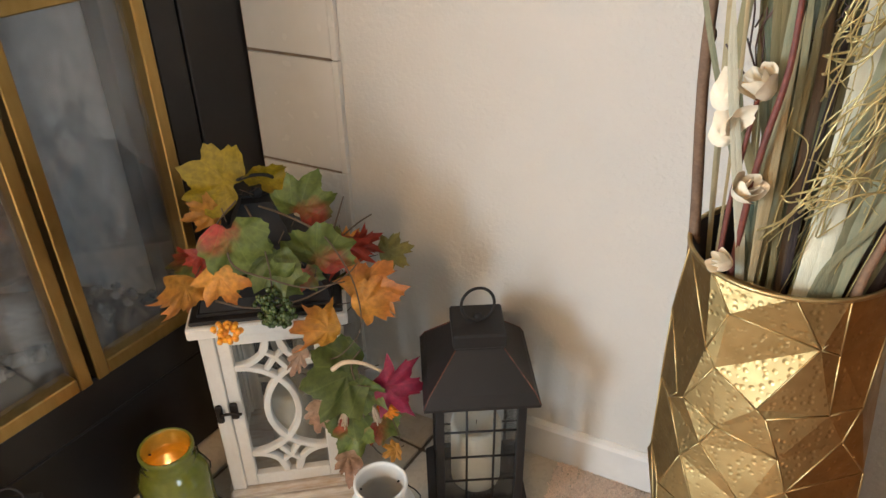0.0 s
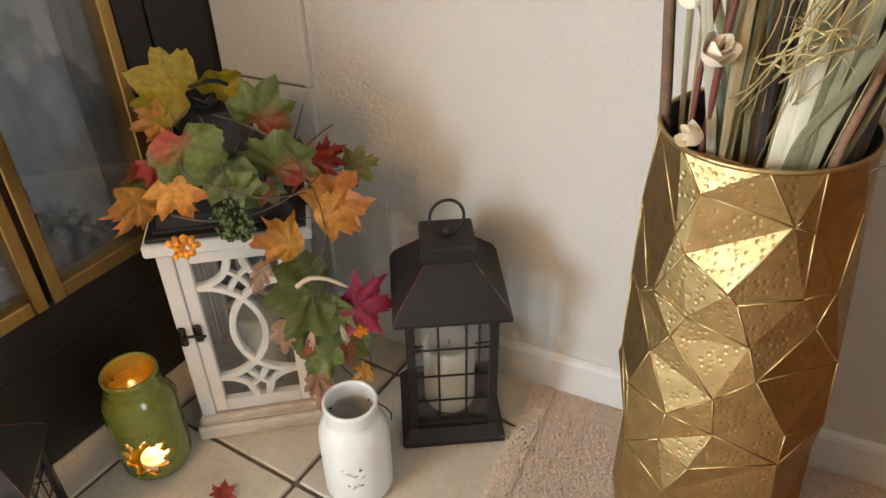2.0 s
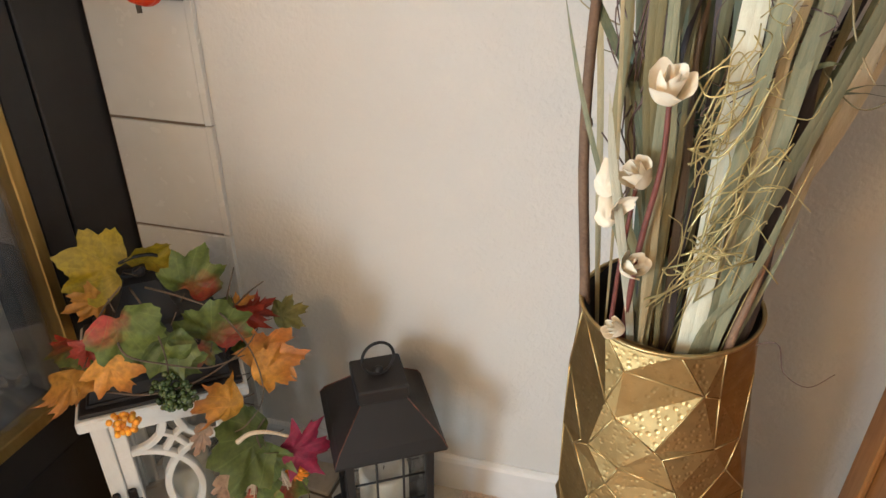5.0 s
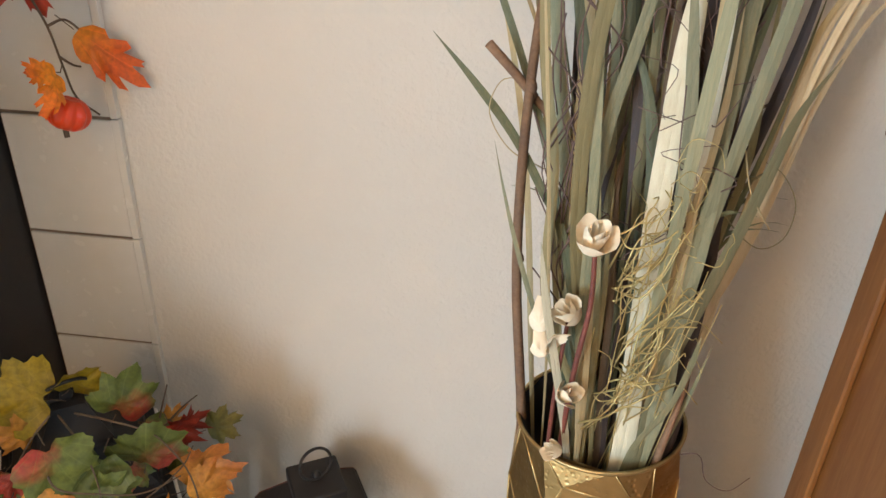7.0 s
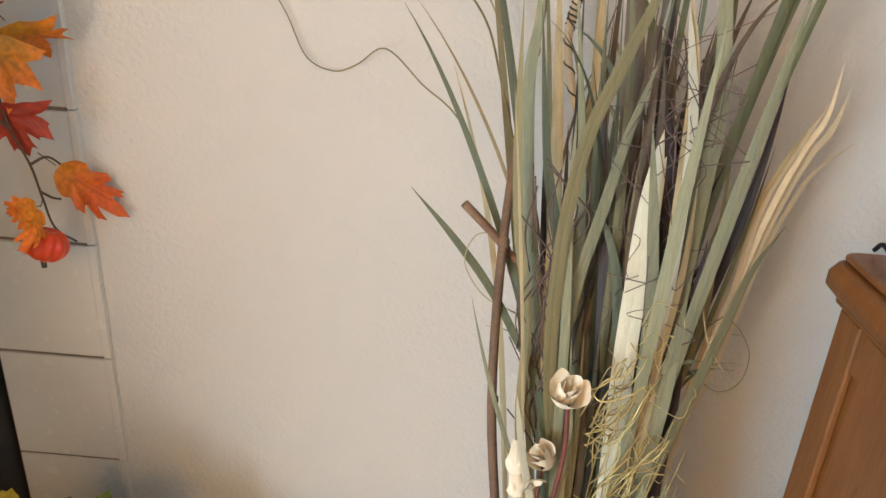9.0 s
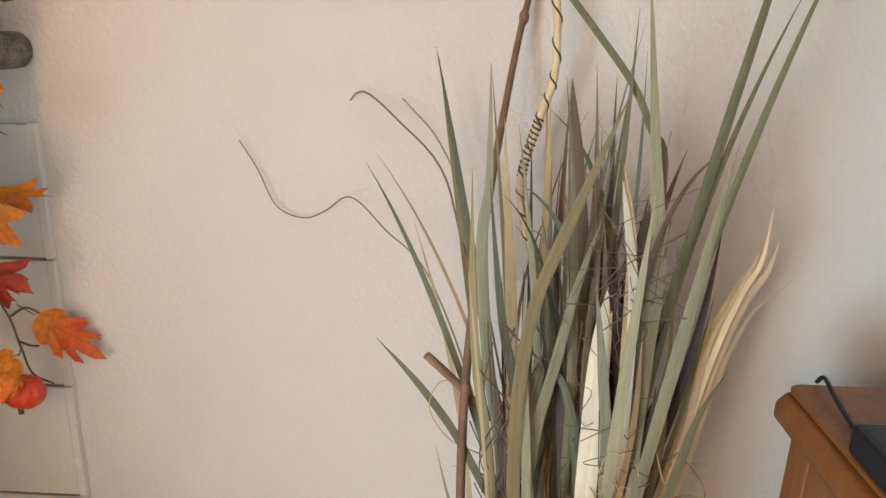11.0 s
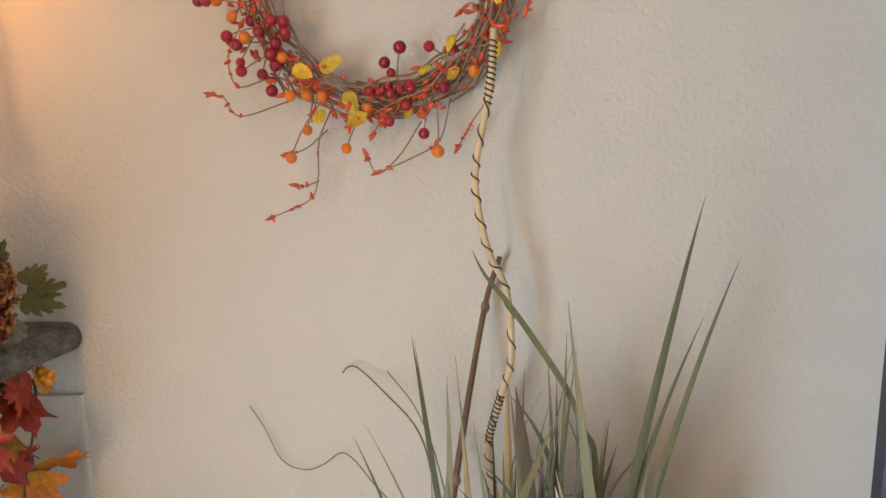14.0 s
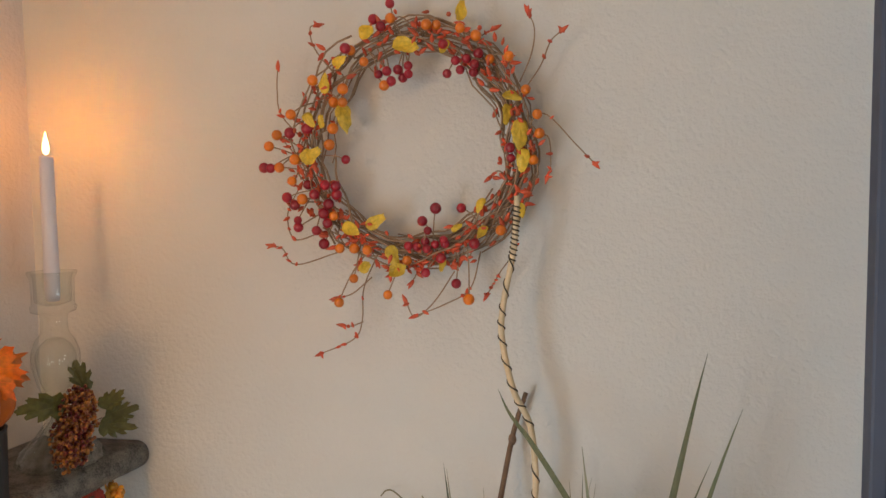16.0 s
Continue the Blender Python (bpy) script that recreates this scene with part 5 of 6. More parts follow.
# corners of the facets: turn in degrees, height and bulge in millimetres
UPPER = {"a": (-117, 698, 0), "b": (-126, 650, 3), "f": (-68, 681, 2), "c": (-93, 607, 5), "g": (-119, 632, 1), "e": (-134, 575, 4), "h": (-88, 597, 4),
         "i": (-56, 601, -1), "v": (-56, 671, -1), "j": (-113, 562, -2), "k": (-79, 550, 3), "d": (-73, 510, 5), "l": (-119, 532, 0), "u": (-35, 600, 1),
         "r": (-46, 565, 1), "w": (-20, 672, 0), "x": (-173, 640, 5), "y": (-142, 568, 0), "t": (-149, 551, 1)}
LOWER = {"p": (-129, 500, 2), "n": (-143, 428, 3), "o": (-113, 433, 3), "m": (-91, 476, 2), "q": (-22, 500, 3), "s": (-52, 429, 3), "z": (-17, 401, 1),
         "A": (-97, 367, 3), "B": (-88, 425, -1), "C": (-52, 383, 1), "D": (-108, 310, 3), "E": (-141, 334, 0), "F": (-116, 385, -1), "G": (-165, 450, 1), "H": (-171, 545, 2)}
CREASES = ("a1 ab 0b af 2f bg gc fc ge ej jk ch hk kd hi iv fv f4 fw iu ur rd dq qr wu ds sz zq jl lm lp pn no om md po tp ty et xy 0x xH Ht GH Gn "
           "oF FA oB AB BC AD DE nE sC CA FE Bm EG zC 3v").split()
g = random.Random(12)
corner = {str(k): (a, 735, 0) for k, a in enumerate((-161, -133, -85, -57, -31, 5, 40, 70))}
corner.update(UPPER), corner.update(LOWER)
names = list(corner)
flat = [corner[k] for k in names]
for row, z in enumerate((590, 450, 320, 205, 95)):
    for a in range(-240, 90, 42):
        if z > 300 and -185 < a < -5:
            continue
        flat.append((a + 21 * (row % 2) + g.uniform(-8, 8), z + g.uniform(-26, 26), g.uniform(-2, 5)))
for a in (-230, -195):
    flat.append((a, 735, 0))
for a in range(-237, 95, 23):
    flat.append((a, 0, 0))
left = len(flat)
cut_z = (0, 120, 260, 400, 540, 660, 735)
flat += [(-260, z, 0) for z in cut_z] + [(100, z, 0) for z in cut_z]
unroll = 1000 * 0.11 * math.pi / 180
links = [(names.index(c[0]), names.index(c[1])) for c in CREASES]
pts2, edges2, faces2, orig, _, _ = geometry.delaunay_2d_cdt([Vector((a * unroll, z)) for a, z, _ in flat], links, [], 0, 0.01)
bulge = [flat[o[0]][2] if o else 0 for o in orig]
bm, around = bmesh.new(), []
for p, d in zip(pts2, bulge):
    z = p.y / 1000
    r, a = vase_r(z) + d / 1000, radians(p.x / unroll)
    around.append(bm.verts.new((r * math.cos(a), r * math.sin(a), z)))
for f in faces2:
    bm.faces.new([around[k] for k in f])
seam_of = {o: k for k, lst in enumerate(orig) for o in lst}
ridge = bmesh.new()
for a, b in links:
    p, q = (around[seam_of[k]].co for k in (a, b))
    tube([p * 1.0, p.lerp(q, 0.5), q * 1.0], 0.0011, 6, ridge)
bmesh.ops.remove_doubles(bm, verts=bm.verts[:], dist=0.0005)
bmesh.ops.recalc_face_normals(bm, faces=bm.faces[:])
# inner wall of the vase, near-black from rim to bottom
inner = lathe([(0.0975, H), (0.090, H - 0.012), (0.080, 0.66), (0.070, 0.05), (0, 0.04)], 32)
part("body", bm, GOLD, vase, "hammered gold facets")
part("seams", ridge, GOLDRIDGE, vase, "raised gold seams")
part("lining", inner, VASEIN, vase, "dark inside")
rim = lathe([(0.0970, H - 0.003), (0.1012, H - 0.003), (0.1020, H), (0.1008, H + 0.0014), (0.0980, H + 0.0012), (0.0968, H)], 64, closed=True)
part("rim", rim, GOLDRIDGE, vase, "thin gold rim")

# ---- dried arrangement in the vase ----
grass = thing("dried_arrangement", Matrix.Identity(4), "dried grasses, twigs and cream flowers standing in the gold vase", "dried flowers")
g = random.Random(40)


def blade(base, tip, width, material, sag=0.12, twist=0.6, n=26, name="grass_blade", start=0.10, hook=0.0):
    """A long folded grass blade from the vase to its tip."""
    off = Vector((base[0] - 0.932, base[1] + 0.302))
    if off.length > 0.078:
        off *= 0.078 / off.length
    base, tip = Vector((0.932 + off.x, -0.302 + off.y, 0.62)), Vector(tip)
    e, droop = 1.25 + 2.2 * max(0, sag), 0.25 * max(0, sag)
    sway, sway2 = g.uniform(-0.022, 0.022), g.uniform(-0.008, 0.008)
    pts = []
    for i in range(n + 1):
        t = i / n
        p = base + (tip - base) * t ** e
        p.z = base.z + (tip.z - base.z) * (t * (1 + droop) - droop * t ** 3)
        p.x += 1.5 * sway * math.sin(math.pi * t) * t + sway2 * math.sin(2 * math.pi * t)
        if hook and t > 0.62:
            u = (t - 0.62) / 0.38
            p.x += hook * u * u
            p.z -= abs(hook) * 0.9 * u ** 3
        pts.append(p)
    bm = bmesh.new()
    side0 = Vector((0.97, 0.05, 0)).normalized()
    width *= 0.88
    rows_ = []
    a0 = g.uniform(-0.5, 0.5)
    for i, p in enumerate(pts):
        t = i / n
        d = (pts[min(n, i + 1)] - pts[max(0, i - 1)]).normalized()
        s = side0 - d * side0.dot(d)
        s.normalize()
        u = s.cross(d)
        a = a0 + twist * t
        s, u = s * math.cos(a) + u * math.sin(a), u * math.cos(a) - s * math.sin(a)
        w = width * 0.5 * (start * 5 + (1 - start * 5) * min(1, t * 3)) * max(0.03, 1 - max(0, (t - 0.68) / 0.32) ** 1.7)
        rows_.append([bm.verts.new(p - s * w), bm.verts.new(p + u * w * 0.12), bm.verts.new(p + s * w), bm.verts.new(p + u * (w * 0.12 - 0.0005))])
    for q, r in zip(rows_, rows_[1:]):
        for k in range(4):
            bm.faces.new((q[k], q[(k + 1) % 4], r[(k + 1) % 4], r[k])).smooth = True
        for k in range(4):
            bm.edges.get((q[k], r[k])).smooth = False
    return part(name, bm, material, grass)


def root():
    a, r = g.uniform(0, 6.28), 0.058 * math.sqrt(g.random())
    return (0.944 + r * math.cos(a), -0.285 + r * math.sin(a))


def reed(material, width, *points):
    """A broad blade bent through the points, rising out of the vase."""
    pts = [Vector(p) for p in points]
    for p in pts:
        out = p.xy - Vector((0.928, -0.300))
        if p.z < 0.79 and out.length > 0.086:
            p.xy = Vector((0.928, -0.300)) + out * 0.086 / out.length
    foot = Vector((0.932, -0.302)) + (pts[0].xy - Vector((0.932, -0.302))) * 0.72
    if pts[0].z > 0.78:
        lift = Vector((0.935, -0.33, 0.74)).lerp(pts[0], 0.45)
        pts.insert(0, Vector((lift.x, lift.y, 0.76)))
        foot = Vector((0.932, -0.302)) + (pts[0].xy - Vector((0.932, -0.302))) * 0.72
    pts.insert(0, Vector((foot.x, foot.y, 0.62)))
    path = smooth_path(pts, 6)
    n = len(path) - 1
    bm, rows_ = bmesh.new(), []
    a0, tw = g.uniform(-0.35, 0.35), g.uniform(-0.5, 0.5)
    for i, p in enumerate(path):
        t = i / n
        d = (path[min(n, i + 1)] - path[max(0, i - 1)]).normalized()
        s = (Vector((0.98, 0.10, 0)) - d * d.x).normalized()
        u = s.cross(d)
        a = a0 + tw * t
        s, u = s * math.cos(a) + u * math.sin(a), u * math.cos(a) - s * math.sin(a)
        w = width * 0.5 * (0.8 + 0.2 * min(1, t * 3)) * max(0.04, 1 - max(0, (t - 0.70) / 0.30) ** 1.9)
        w *= 1 + 0.05 * math.sin(9 * t + a0 * 8)
        rows_.append([bm.verts.new(q) for q in (p - s * w, p - s * w * 0.45 + u * w * 0.10, p + u * w * 0.03, p + s * w * 0.5 + u * w * 0.10, p + s * w, p + u * (w * 0.03 - 0.0006))])
    for q, r in zip(rows_, rows_[1:]):
        for k in range(6):
            bm.faces.new((q[k], q[(k + 1) % 6], r[(k + 1) % 6], r[k])).smooth = True
        for k in (0, 2, 4):
            bm.edges.get((q[k], r[k])).smooth = False
    return part("grass_blade", bm, material, grass)


reed(CREAM, 0.025, (0.944, -0.374, 0.743), (0.945, -0.356, 0.832), (0.943, -0.325, 1.021), (0.946, -0.308, 1.102), (0.950, -0.290, 1.200), (0.957, -0.275, 1.270))
reed(SAGE, 0.020, (0.961, -0.383, 0.748), (0.968, -0.365, 0.819), (0.985, -0.350, 0.876), (1.015, -0.329, 0.960), (1.043, -0.308, 1.045), (1.066, -0.290, 1.115), (1.094, -0.280, 1.168))
reed(TAN, 0.014, (0.963, -0.356, 0.823), (0.971, -0.341, 0.934), (0.974, -0.327, 1.042), (0.975, -0.314, 1.140), (0.974, -0.303, 1.224), (0.969, -0.289, 1.324), (0.955, -0.280, 1.395))
reed(CREAM, 0.013, (0.972, -0.330, 1.05), (0.977, -0.315, 1.165), (0.974, -0.302, 1.267), (0.963, -0.293, 1.335), (0.954, -0.287, 1.378))
reed(SAGE, 0.018, (0.972, -0.336, 0.823), (0.983, -0.321, 0.936), (0.993, -0.304, 1.058), (0.999, -0.287, 1.186), (1.004, -0.272, 1.290), (0.991, -0.257, 1.408), (0.970, -0.232, 1.591))
reed(SAGE, 0.013, (0.883, -0.329, 0.930), (0.879, -0.316, 1.020), (0.886, -0.304, 1.099), (0.902, -0.293, 1.173), (0.920, -0.280, 1.258), (0.941, -0.270, 1.331))
reed(OLIVEBLADE, 0.015, (0.868, -0.333, 0.974), (0.861, -0.322, 1.133), (0.872, -0.315, 1.245), (0.893, -0.310, 1.312), (0.915, -0.306, 1.371), (0.951, -0.300, 1.467))
reed(TAN, 0.013, (0.874, -0.302, 0.911), (0.862, -0.274, 1.052), (0.858, -0.251, 1.169), (0.849, -0.227, 1.285), (0.837, -0.200, 1.424))
reed(SAGE, 0.013, (0.861, -0.296, 0.921), (0.851, -0.276, 1.038), (0.829, -0.254, 1.168), (0.818, -0.232, 1.29), (0.823, -0.220, 1.36), (0.819, -0.200, 1.483))
reed(PURPLE, 0.020, (0.989, -0.290, 1.017), (0.983, -0.286, 1.112), (0.969, -0.283, 1.210), (0.949, -0.280, 1.289))
reed(UMBER, 0.024, (0.941, -0.246, 0.975), (0.940, -0.234, 1.108), (0.935, -0.224, 1.215), (0.919, -0.209, 1.376), (0.908, -0.200, 1.469))
reed(SAGE, 0.012, (0.959, -0.349, 0.894), (0.960, -0.327, 1.072), (0.950, -0.315, 1.172), (0.936, -0.300, 1.27))
reed(TEAL, 0.012, (0.891, -0.324, 0.867), (0.885, -0.304, 1.001), (0.865, -0.286, 1.121), (0.842, -0.272, 1.219), (0.822, -0.250, 1.369))
reed(OLIVEBLADE, 0.011, (0.844, -0.319, 0.896), (0.838, -0.301, 1.042), (0.819, -0.288, 1.148), (0.809, -0.276, 1.250), (0.803, -0.260, 1.380))
reed(SAGE, 0.011, (0.891, -0.355, 0.769), (0.883, -0.341, 0.896), (0.877, -0.326, 1.039), (0.868, -0.313, 1.153), (0.862, -0.303, 1.277))
reed(TAN, 0.012, (0.956, -0.350, 0.910), (0.974, -0.334, 1.009), (0.988, -0.316, 1.120), (0.990, -0.300, 1.219))
reed(OLIVEBLADE, 0.011, (0.992, -0.337, 0.784), (1.009, -0.305, 0.944), (1.031, -0.282, 1.053), (1.034, -0.267, 1.131), (1.030, -0.250, 1.30))
reed(SAGE, 0.020, (0.969, -0.386, 0.755), (0.976, -0.368, 0.822), (0.978, -0.349, 0.896), (0.990, -0.330, 1.0), (1.0, -0.31, 1.10))
reed(PURPLE, 0.018, (0.994, -0.353, 0.749), (0.993, -0.332, 0.836), (0.997, -0.313, 0.916), (1.008, -0.300, 1.02), (1.015, -0.29, 1.15))
reed(SAGE, 0.009, (0.953, -0.391, 0.751), (0.981, -0.382, 0.818), (0.996, -0.374, 0.872), (1.000, -0.370, 0.904))
reed(TAN, 0.007, (0.891, -0.388, 0.735), (0.893, -0.377, 0.812), (0.888, -0.363, 0.915), (0.887, -0.360, 0.975))
reed(TAN, 0.005, (0.893, -0.383, 0.733), (0.887, -0.371, 0.825), (0.885, -0.360, 0.93))
reed(CREAM, 0.009, (0.873, -0.387, 0.744), (0.859, -0.374, 0.851), (0.841, -0.365, 0.926), (0.830, -0.360, 0.99))
reed(STRAW, 0.011, (1.031, -0.261, 0.784), (1.055, -0.241, 0.923), (1.077, -0.228, 1.015), (1.093, -0.208, 1.154), (1.121, -0.198, 1.225), (1.147, -0.190, 1.279))
reed(STRAW, 0.0085, (1.040, -0.253, 0.779), (1.069, -0.224, 0.921), (1.096, -0.205, 1.013), (1.120, -0.186, 1.104), (1.157, -0.168, 1.190), (1.200, -0.160, 1.231))
reed(STRAW, 0.007, (1.032, -0.258, 0.800), (1.057, -0.236, 0.951), (1.101, -0.208, 1.139), (1.129, -0.195, 1.224), (1.149, -0.189, 1.266), (1.156, -0.180, 1.329))
reed(STRAW, 0.009, (1.035, -0.254, 0.788), (1.066, -0.227, 0.947), (1.110, -0.198, 1.126), (1.141, -0.183, 1.212), (1.163, -0.177, 1.248), (1.175, -0.170, 1.291))
reed(TAN, 0.008, (1.030, -0.252, 0.794), (1.050, -0.236, 0.935), (1.083, -0.213, 1.141), (1.108, -0.205, 1.213), (1.129, -0.200, 1.256))
reed(PURPLE, 0.016, (1.000, -0.345, 0.746), (1.004, -0.324, 0.851), (1.008, -0.312, 0.912), (1.010, -0.300, 0.972), (1.012, -0.286, 1.045))
reed(UMBER, 0.014, (0.989, -0.336, 0.738), (0.984, -0.320, 0.817), (0.987, -0.305, 0.896), (0.990, -0.290, 0.968), (0.993, -0.273, 1.054))
reed(UMBER, 0.009, (0.919, -0.359, 0.730), (0.914, -0.348, 0.819), (0.911, -0.338, 0.904), (0.906, -0.330, 0.971), (0.901, -0.320, 1.051))
reed(OLIVEBLADE, 0.006, (0.900, -0.373, 0.735), (0.900, -0.361, 0.823), (0.896, -0.348, 0.911), (0.890, -0.340, 0.972), (0.883, -0.330, 1.045))
reed(OLIVEBLADE, 0.006, (0.911, -0.368, 0.734), (0.902, -0.358, 0.822), (0.902, -0.347, 0.911), (0.899, -0.340, 0.973), (0.896, -0.331, 1.047))
reed(PURPLE, 0.007, (0.924, -0.367, 0.736), (0.920, -0.354, 0.822), (0.923, -0.340, 0.911), (0.920, -0.330, 0.972), (0.915, -0.318, 1.045))
reed(GREEN, 0.010, (0.859, -0.300, 0.954), (0.826, -0.280, 1.016), (0.791, -0.250, 1.063), (0.746, -0.220, 1.107), (0.697, -0.210, 1.157))
reed(GREEN, 0.008, (0.985, -0.28, 1.05), (1.006, -0.250, 1.364), (0.992, -0.220, 1.423), (0.973, -0.200, 1.466), (0.938, -0.170, 1.514), (0.898, -0.140, 1.564), (0.866, -0.120, 1.599), (0.847, -0.100, 1.631))
# the ones that stand out at the edges: tip, width, colour
for tip, w, mm, rt, sg in (
        ((1.137, -0.190, 1.713), 0.012, GREEN, (0.972, -0.29), 0.42), ((1.180, -0.200, 1.640), 0.010, GREEN, (0.975, -0.28), 0.40), ((1.140, -0.205, 1.570), 0.009, GREEN, (0.972, -0.30), 0.32),
        ((0.753, -0.050, 1.492), 0.011, TEAL, (0.88, -0.27), 0.45), ((0.757, -0.045, 1.480), 0.011, OLIVEBLADE, (0.89, -0.26), -0.1),
        ((0.823, -0.100, 1.474), 0.008, OLIVEBLADE, (0.90, -0.27), 0.1), 
        ((0.676, -0.060, 1.357), 0.005, TAN, (0.885, -0.28), 0.6), ((0.670, -0.100, 1.349), 0.009, TEAL, (0.885, -0.29), 0.6), ((0.735, -0.150, 1.290), 0.008, TAN, (0.855, -0.29), 0.05),
        ((0.972, -0.200, 1.545), 0.009, GREEN, (0.93, -0.28), 0.1), ((0.985, -0.180, 1.530), 0.005, TEAL, (0.93, -0.27), 0.1),
        ((0.922, -0.100, 1.458), 0.011, UMBER, (0.93, -0.25), 0.0), ((1.090, -0.210, 1.317), 0.014, PURPLE, (0.985, -0.26), 0.3),
        ((1.097, -0.200, 1.232), 0.006, GREEN, (0.98, -0.30), 0.15),
                ((0.985, -0.200, 1.500), 0.007, TEAL, (0.945, -0.27), 0.1),
        ((0.80, -0.30, 1.30), 0.004, TAN, (0.86, -0.33), 0.1), ((1.035, -0.22, 1.40), 0.020, UMBER, (0.97, -0.25), 0.0),
        ((0.775, -0.30, 1.07), 0.006, SAGE, (0.925, -0.372), 0.0), ((0.875, -0.12, 1.40), 0.008, PURPLE, (0.89, -0.25), 0.0),
        ((1.020, -0.350, 0.881), 0.005, SAGE, (0.975, -0.36), 0.1), ((1.06, -0.30, 1.42), 0.016, SAGE, (0.98, -0.34), 0.1), ((0.975, -0.34, 1.38), 0.014, SAGE, (0.925, -0.36), 0.1)):
    blade(rt, tip, w * 1.05, mm, sg)
mats = [SAGE, SAGE, SAGE, GREEN, OLIVEBLADE, OLIVEBLADE, TAN, TAN, TEAL, UMBER, UMBER, PURPLE]
for k in range(92):
    b = root()
    h = g.uniform(1.04, 1.50)
    f = (h - 0.74)
    tip = (min(1.03 + 0.03 * g.random(), b[0] + (b[0] - 0.925) * f * 1.0 + g.gauss(0.0, 0.03)), min(-0.05, b[1] + (b[1] + 0.33) * f * 0.9 + 0.16 * f + g.gauss(0, 0.03)), h)
    blade(b, tip, g.choice((0.005, 0.008, 0.010, 0.012, 0.014)), g.choice(mats), g.uniform(-0.05, 0.35), g.uniform(-0.8, 0.8), hook=g.choice((0, 0, 0, 0.04, -0.04, 0.08, -0.07)))


def stem(name, pts, r, material, label="", taper=0.7, sides=7):
    return part(name, tube(smooth_path(pts), r, sides, taper=taper), material, grass, label)


stick = stem("branch", [(0.845, -0.31, 0.52), (0.832, -0.305, 0.72), (0.809, -0.29, 0.924), (0.806, -0.25, 1.113), (0.820, -0.17, 1.27), (0.843, -0.085, 1.42), (0.865, -0.030, 1.537), (0.886, -0.022, 1.605)], 0.0063, TWIG, "brown knotty branch", 0.62, 9)
for p in ((0.832, -0.305, 0.72), (0.810, -0.29, 0.93), (0.807, -0.25, 1.113), (0.826, -0.15, 1.31), (0.864, -0.032, 1.53)):
    part("knot", ball(0.0068, 8, 6, 1.5), TWIG, stick, m=Matrix.Translation(p))
part("side_twig", tube(smooth_path([(0.812, -0.24, 1.10), (0.79, -0.245, 1.125), (0.760, -0.25, 1.156)]), 0.0052, 7), TWIG, stick)
part("side_twig", tube([(0.812, -0.24, 1.10), (0.86, -0.24, 1.05), (0.90, -0.26, 0.96)], 0.0045, 7), TWIG, stick)
stem("branch", [(0.985, -0.34, 0.60), (0.984, -0.372, 0.741), (0.990, -0.370, 0.784), (0.997, -0.360, 0.821), (1.003, -0.350, 0.860)], 0.0050, TWIG, "brown twig")
cane_pts = smooth_path([(0.93, -0.29, 0.52), (0.925, -0.27, 0.80), (0.918, -0.20, 1.04), (0.912, -0.16, 1.120), (0.900, -0.12, 1.198), (0.876, -0.09, 1.275), (0.870, -0.08, 1.334), (0.888, -0.08, 1.410), (0.903, -0.08, 1.467), (0.896, -0.08, 1.565), (0.870, -0.09, 1.627), (0.854, -0.10, 1.708), (0.856, -0.10, 1.760), (0.873, -0.11, 1.847), (0.879, -0.112, 1.925)], 8)
cane = part("twisted_cane", tube(cane_pts, 0.0056, 10, taper=0.82), CANE, grass, "pale cane wound with dark cord")


def winding(path, i0, i1, turns, r):
    pts = []
    n = turns * 10
    for k in range(n + 1):
        f = i0 + (i1 - i0) * k / n
        i = min(len(path) - 2, int(f))
        p = path[i].lerp(path[i + 1], f - i)
        d = (path[i + 1] - path[i]).normalized()
        s = d.cross(Vector((0, 1, 0))).normalized()
        u = s.cross(d)
        a = 2 * math.pi * turns * k / n
        pts.append(p + (s * math.cos(a) + u * math.sin(a)) * r)
    return tube(pts, 0.0013, 5)


top_i = len(cane_pts) - 1
part("cord", winding(cane_pts, 24, top_i - 9, 22, 0.0054), CORD, cane, "dark cord")
part("cord", winding(cane_pts, top_i - 10, top_i - 1.5, 12, 0.0054), CORD, cane, "dark cord wrapping")
part("cord", winding(cane_pts, 48, 56, 12, 0.0056), CORD, cane, "dark cord wrapping")
stem("tendril", [(0.90, -0.28, 0.60), (0.84, -0.22, 1.0), (0.76, -0.11, 1.19), (0.690, -0.05, 1.245), (0.638, -0.02, 1.282), (0.60, -0.012, 1.258), (0.568, -0.010, 1.246), (0.53, -0.010, 1.262), (0.505, -0.010, 1.315), (0.481, -0.010, 1.355)], 0.0012, OLIVEBLADE, "curling dry tendril")
stem("tendril", [(0.89, -0.27, 0.95), (0.80, -0.12, 1.24), (0.765, -0.06, 1.335), (0.705, -0.03, 1.392), (0.665, -0.018, 1.424), (0.648, -0.014, 1.426), (0.637, -0.012, 1.415)], 0.0016, OLIVEBLADE, "curling dry tendril")
stem("tendril", [(0.89, -0.27, 0.95), (0.81, -0.12, 1.26), (0.765, -0.06, 1.365), (0.709, -0.014, 1.420)], 0.0014, SAGE, "thin dry blade")
stem("tendril", [(1.0, -0.33, 0.70), (1.03, -0.36, 0.74), (1.045, -0.362, 0.705), (1.075, -0.355, 0.685), (1.10, -0.345, 0.70)], 0.0007, FINETWIG)
stem("tendril", [(1.005, -0.300, 1.031), (1.021, -0.300, 1.002), (1.055, -0.300, 0.974), (1.079, -0.300, 0.987), (1.082, -0.300, 1.025), (1.063, -0.300, 1.056), (1.043, -0.300, 1.068)], 0.0008, OLIVEBLADE)
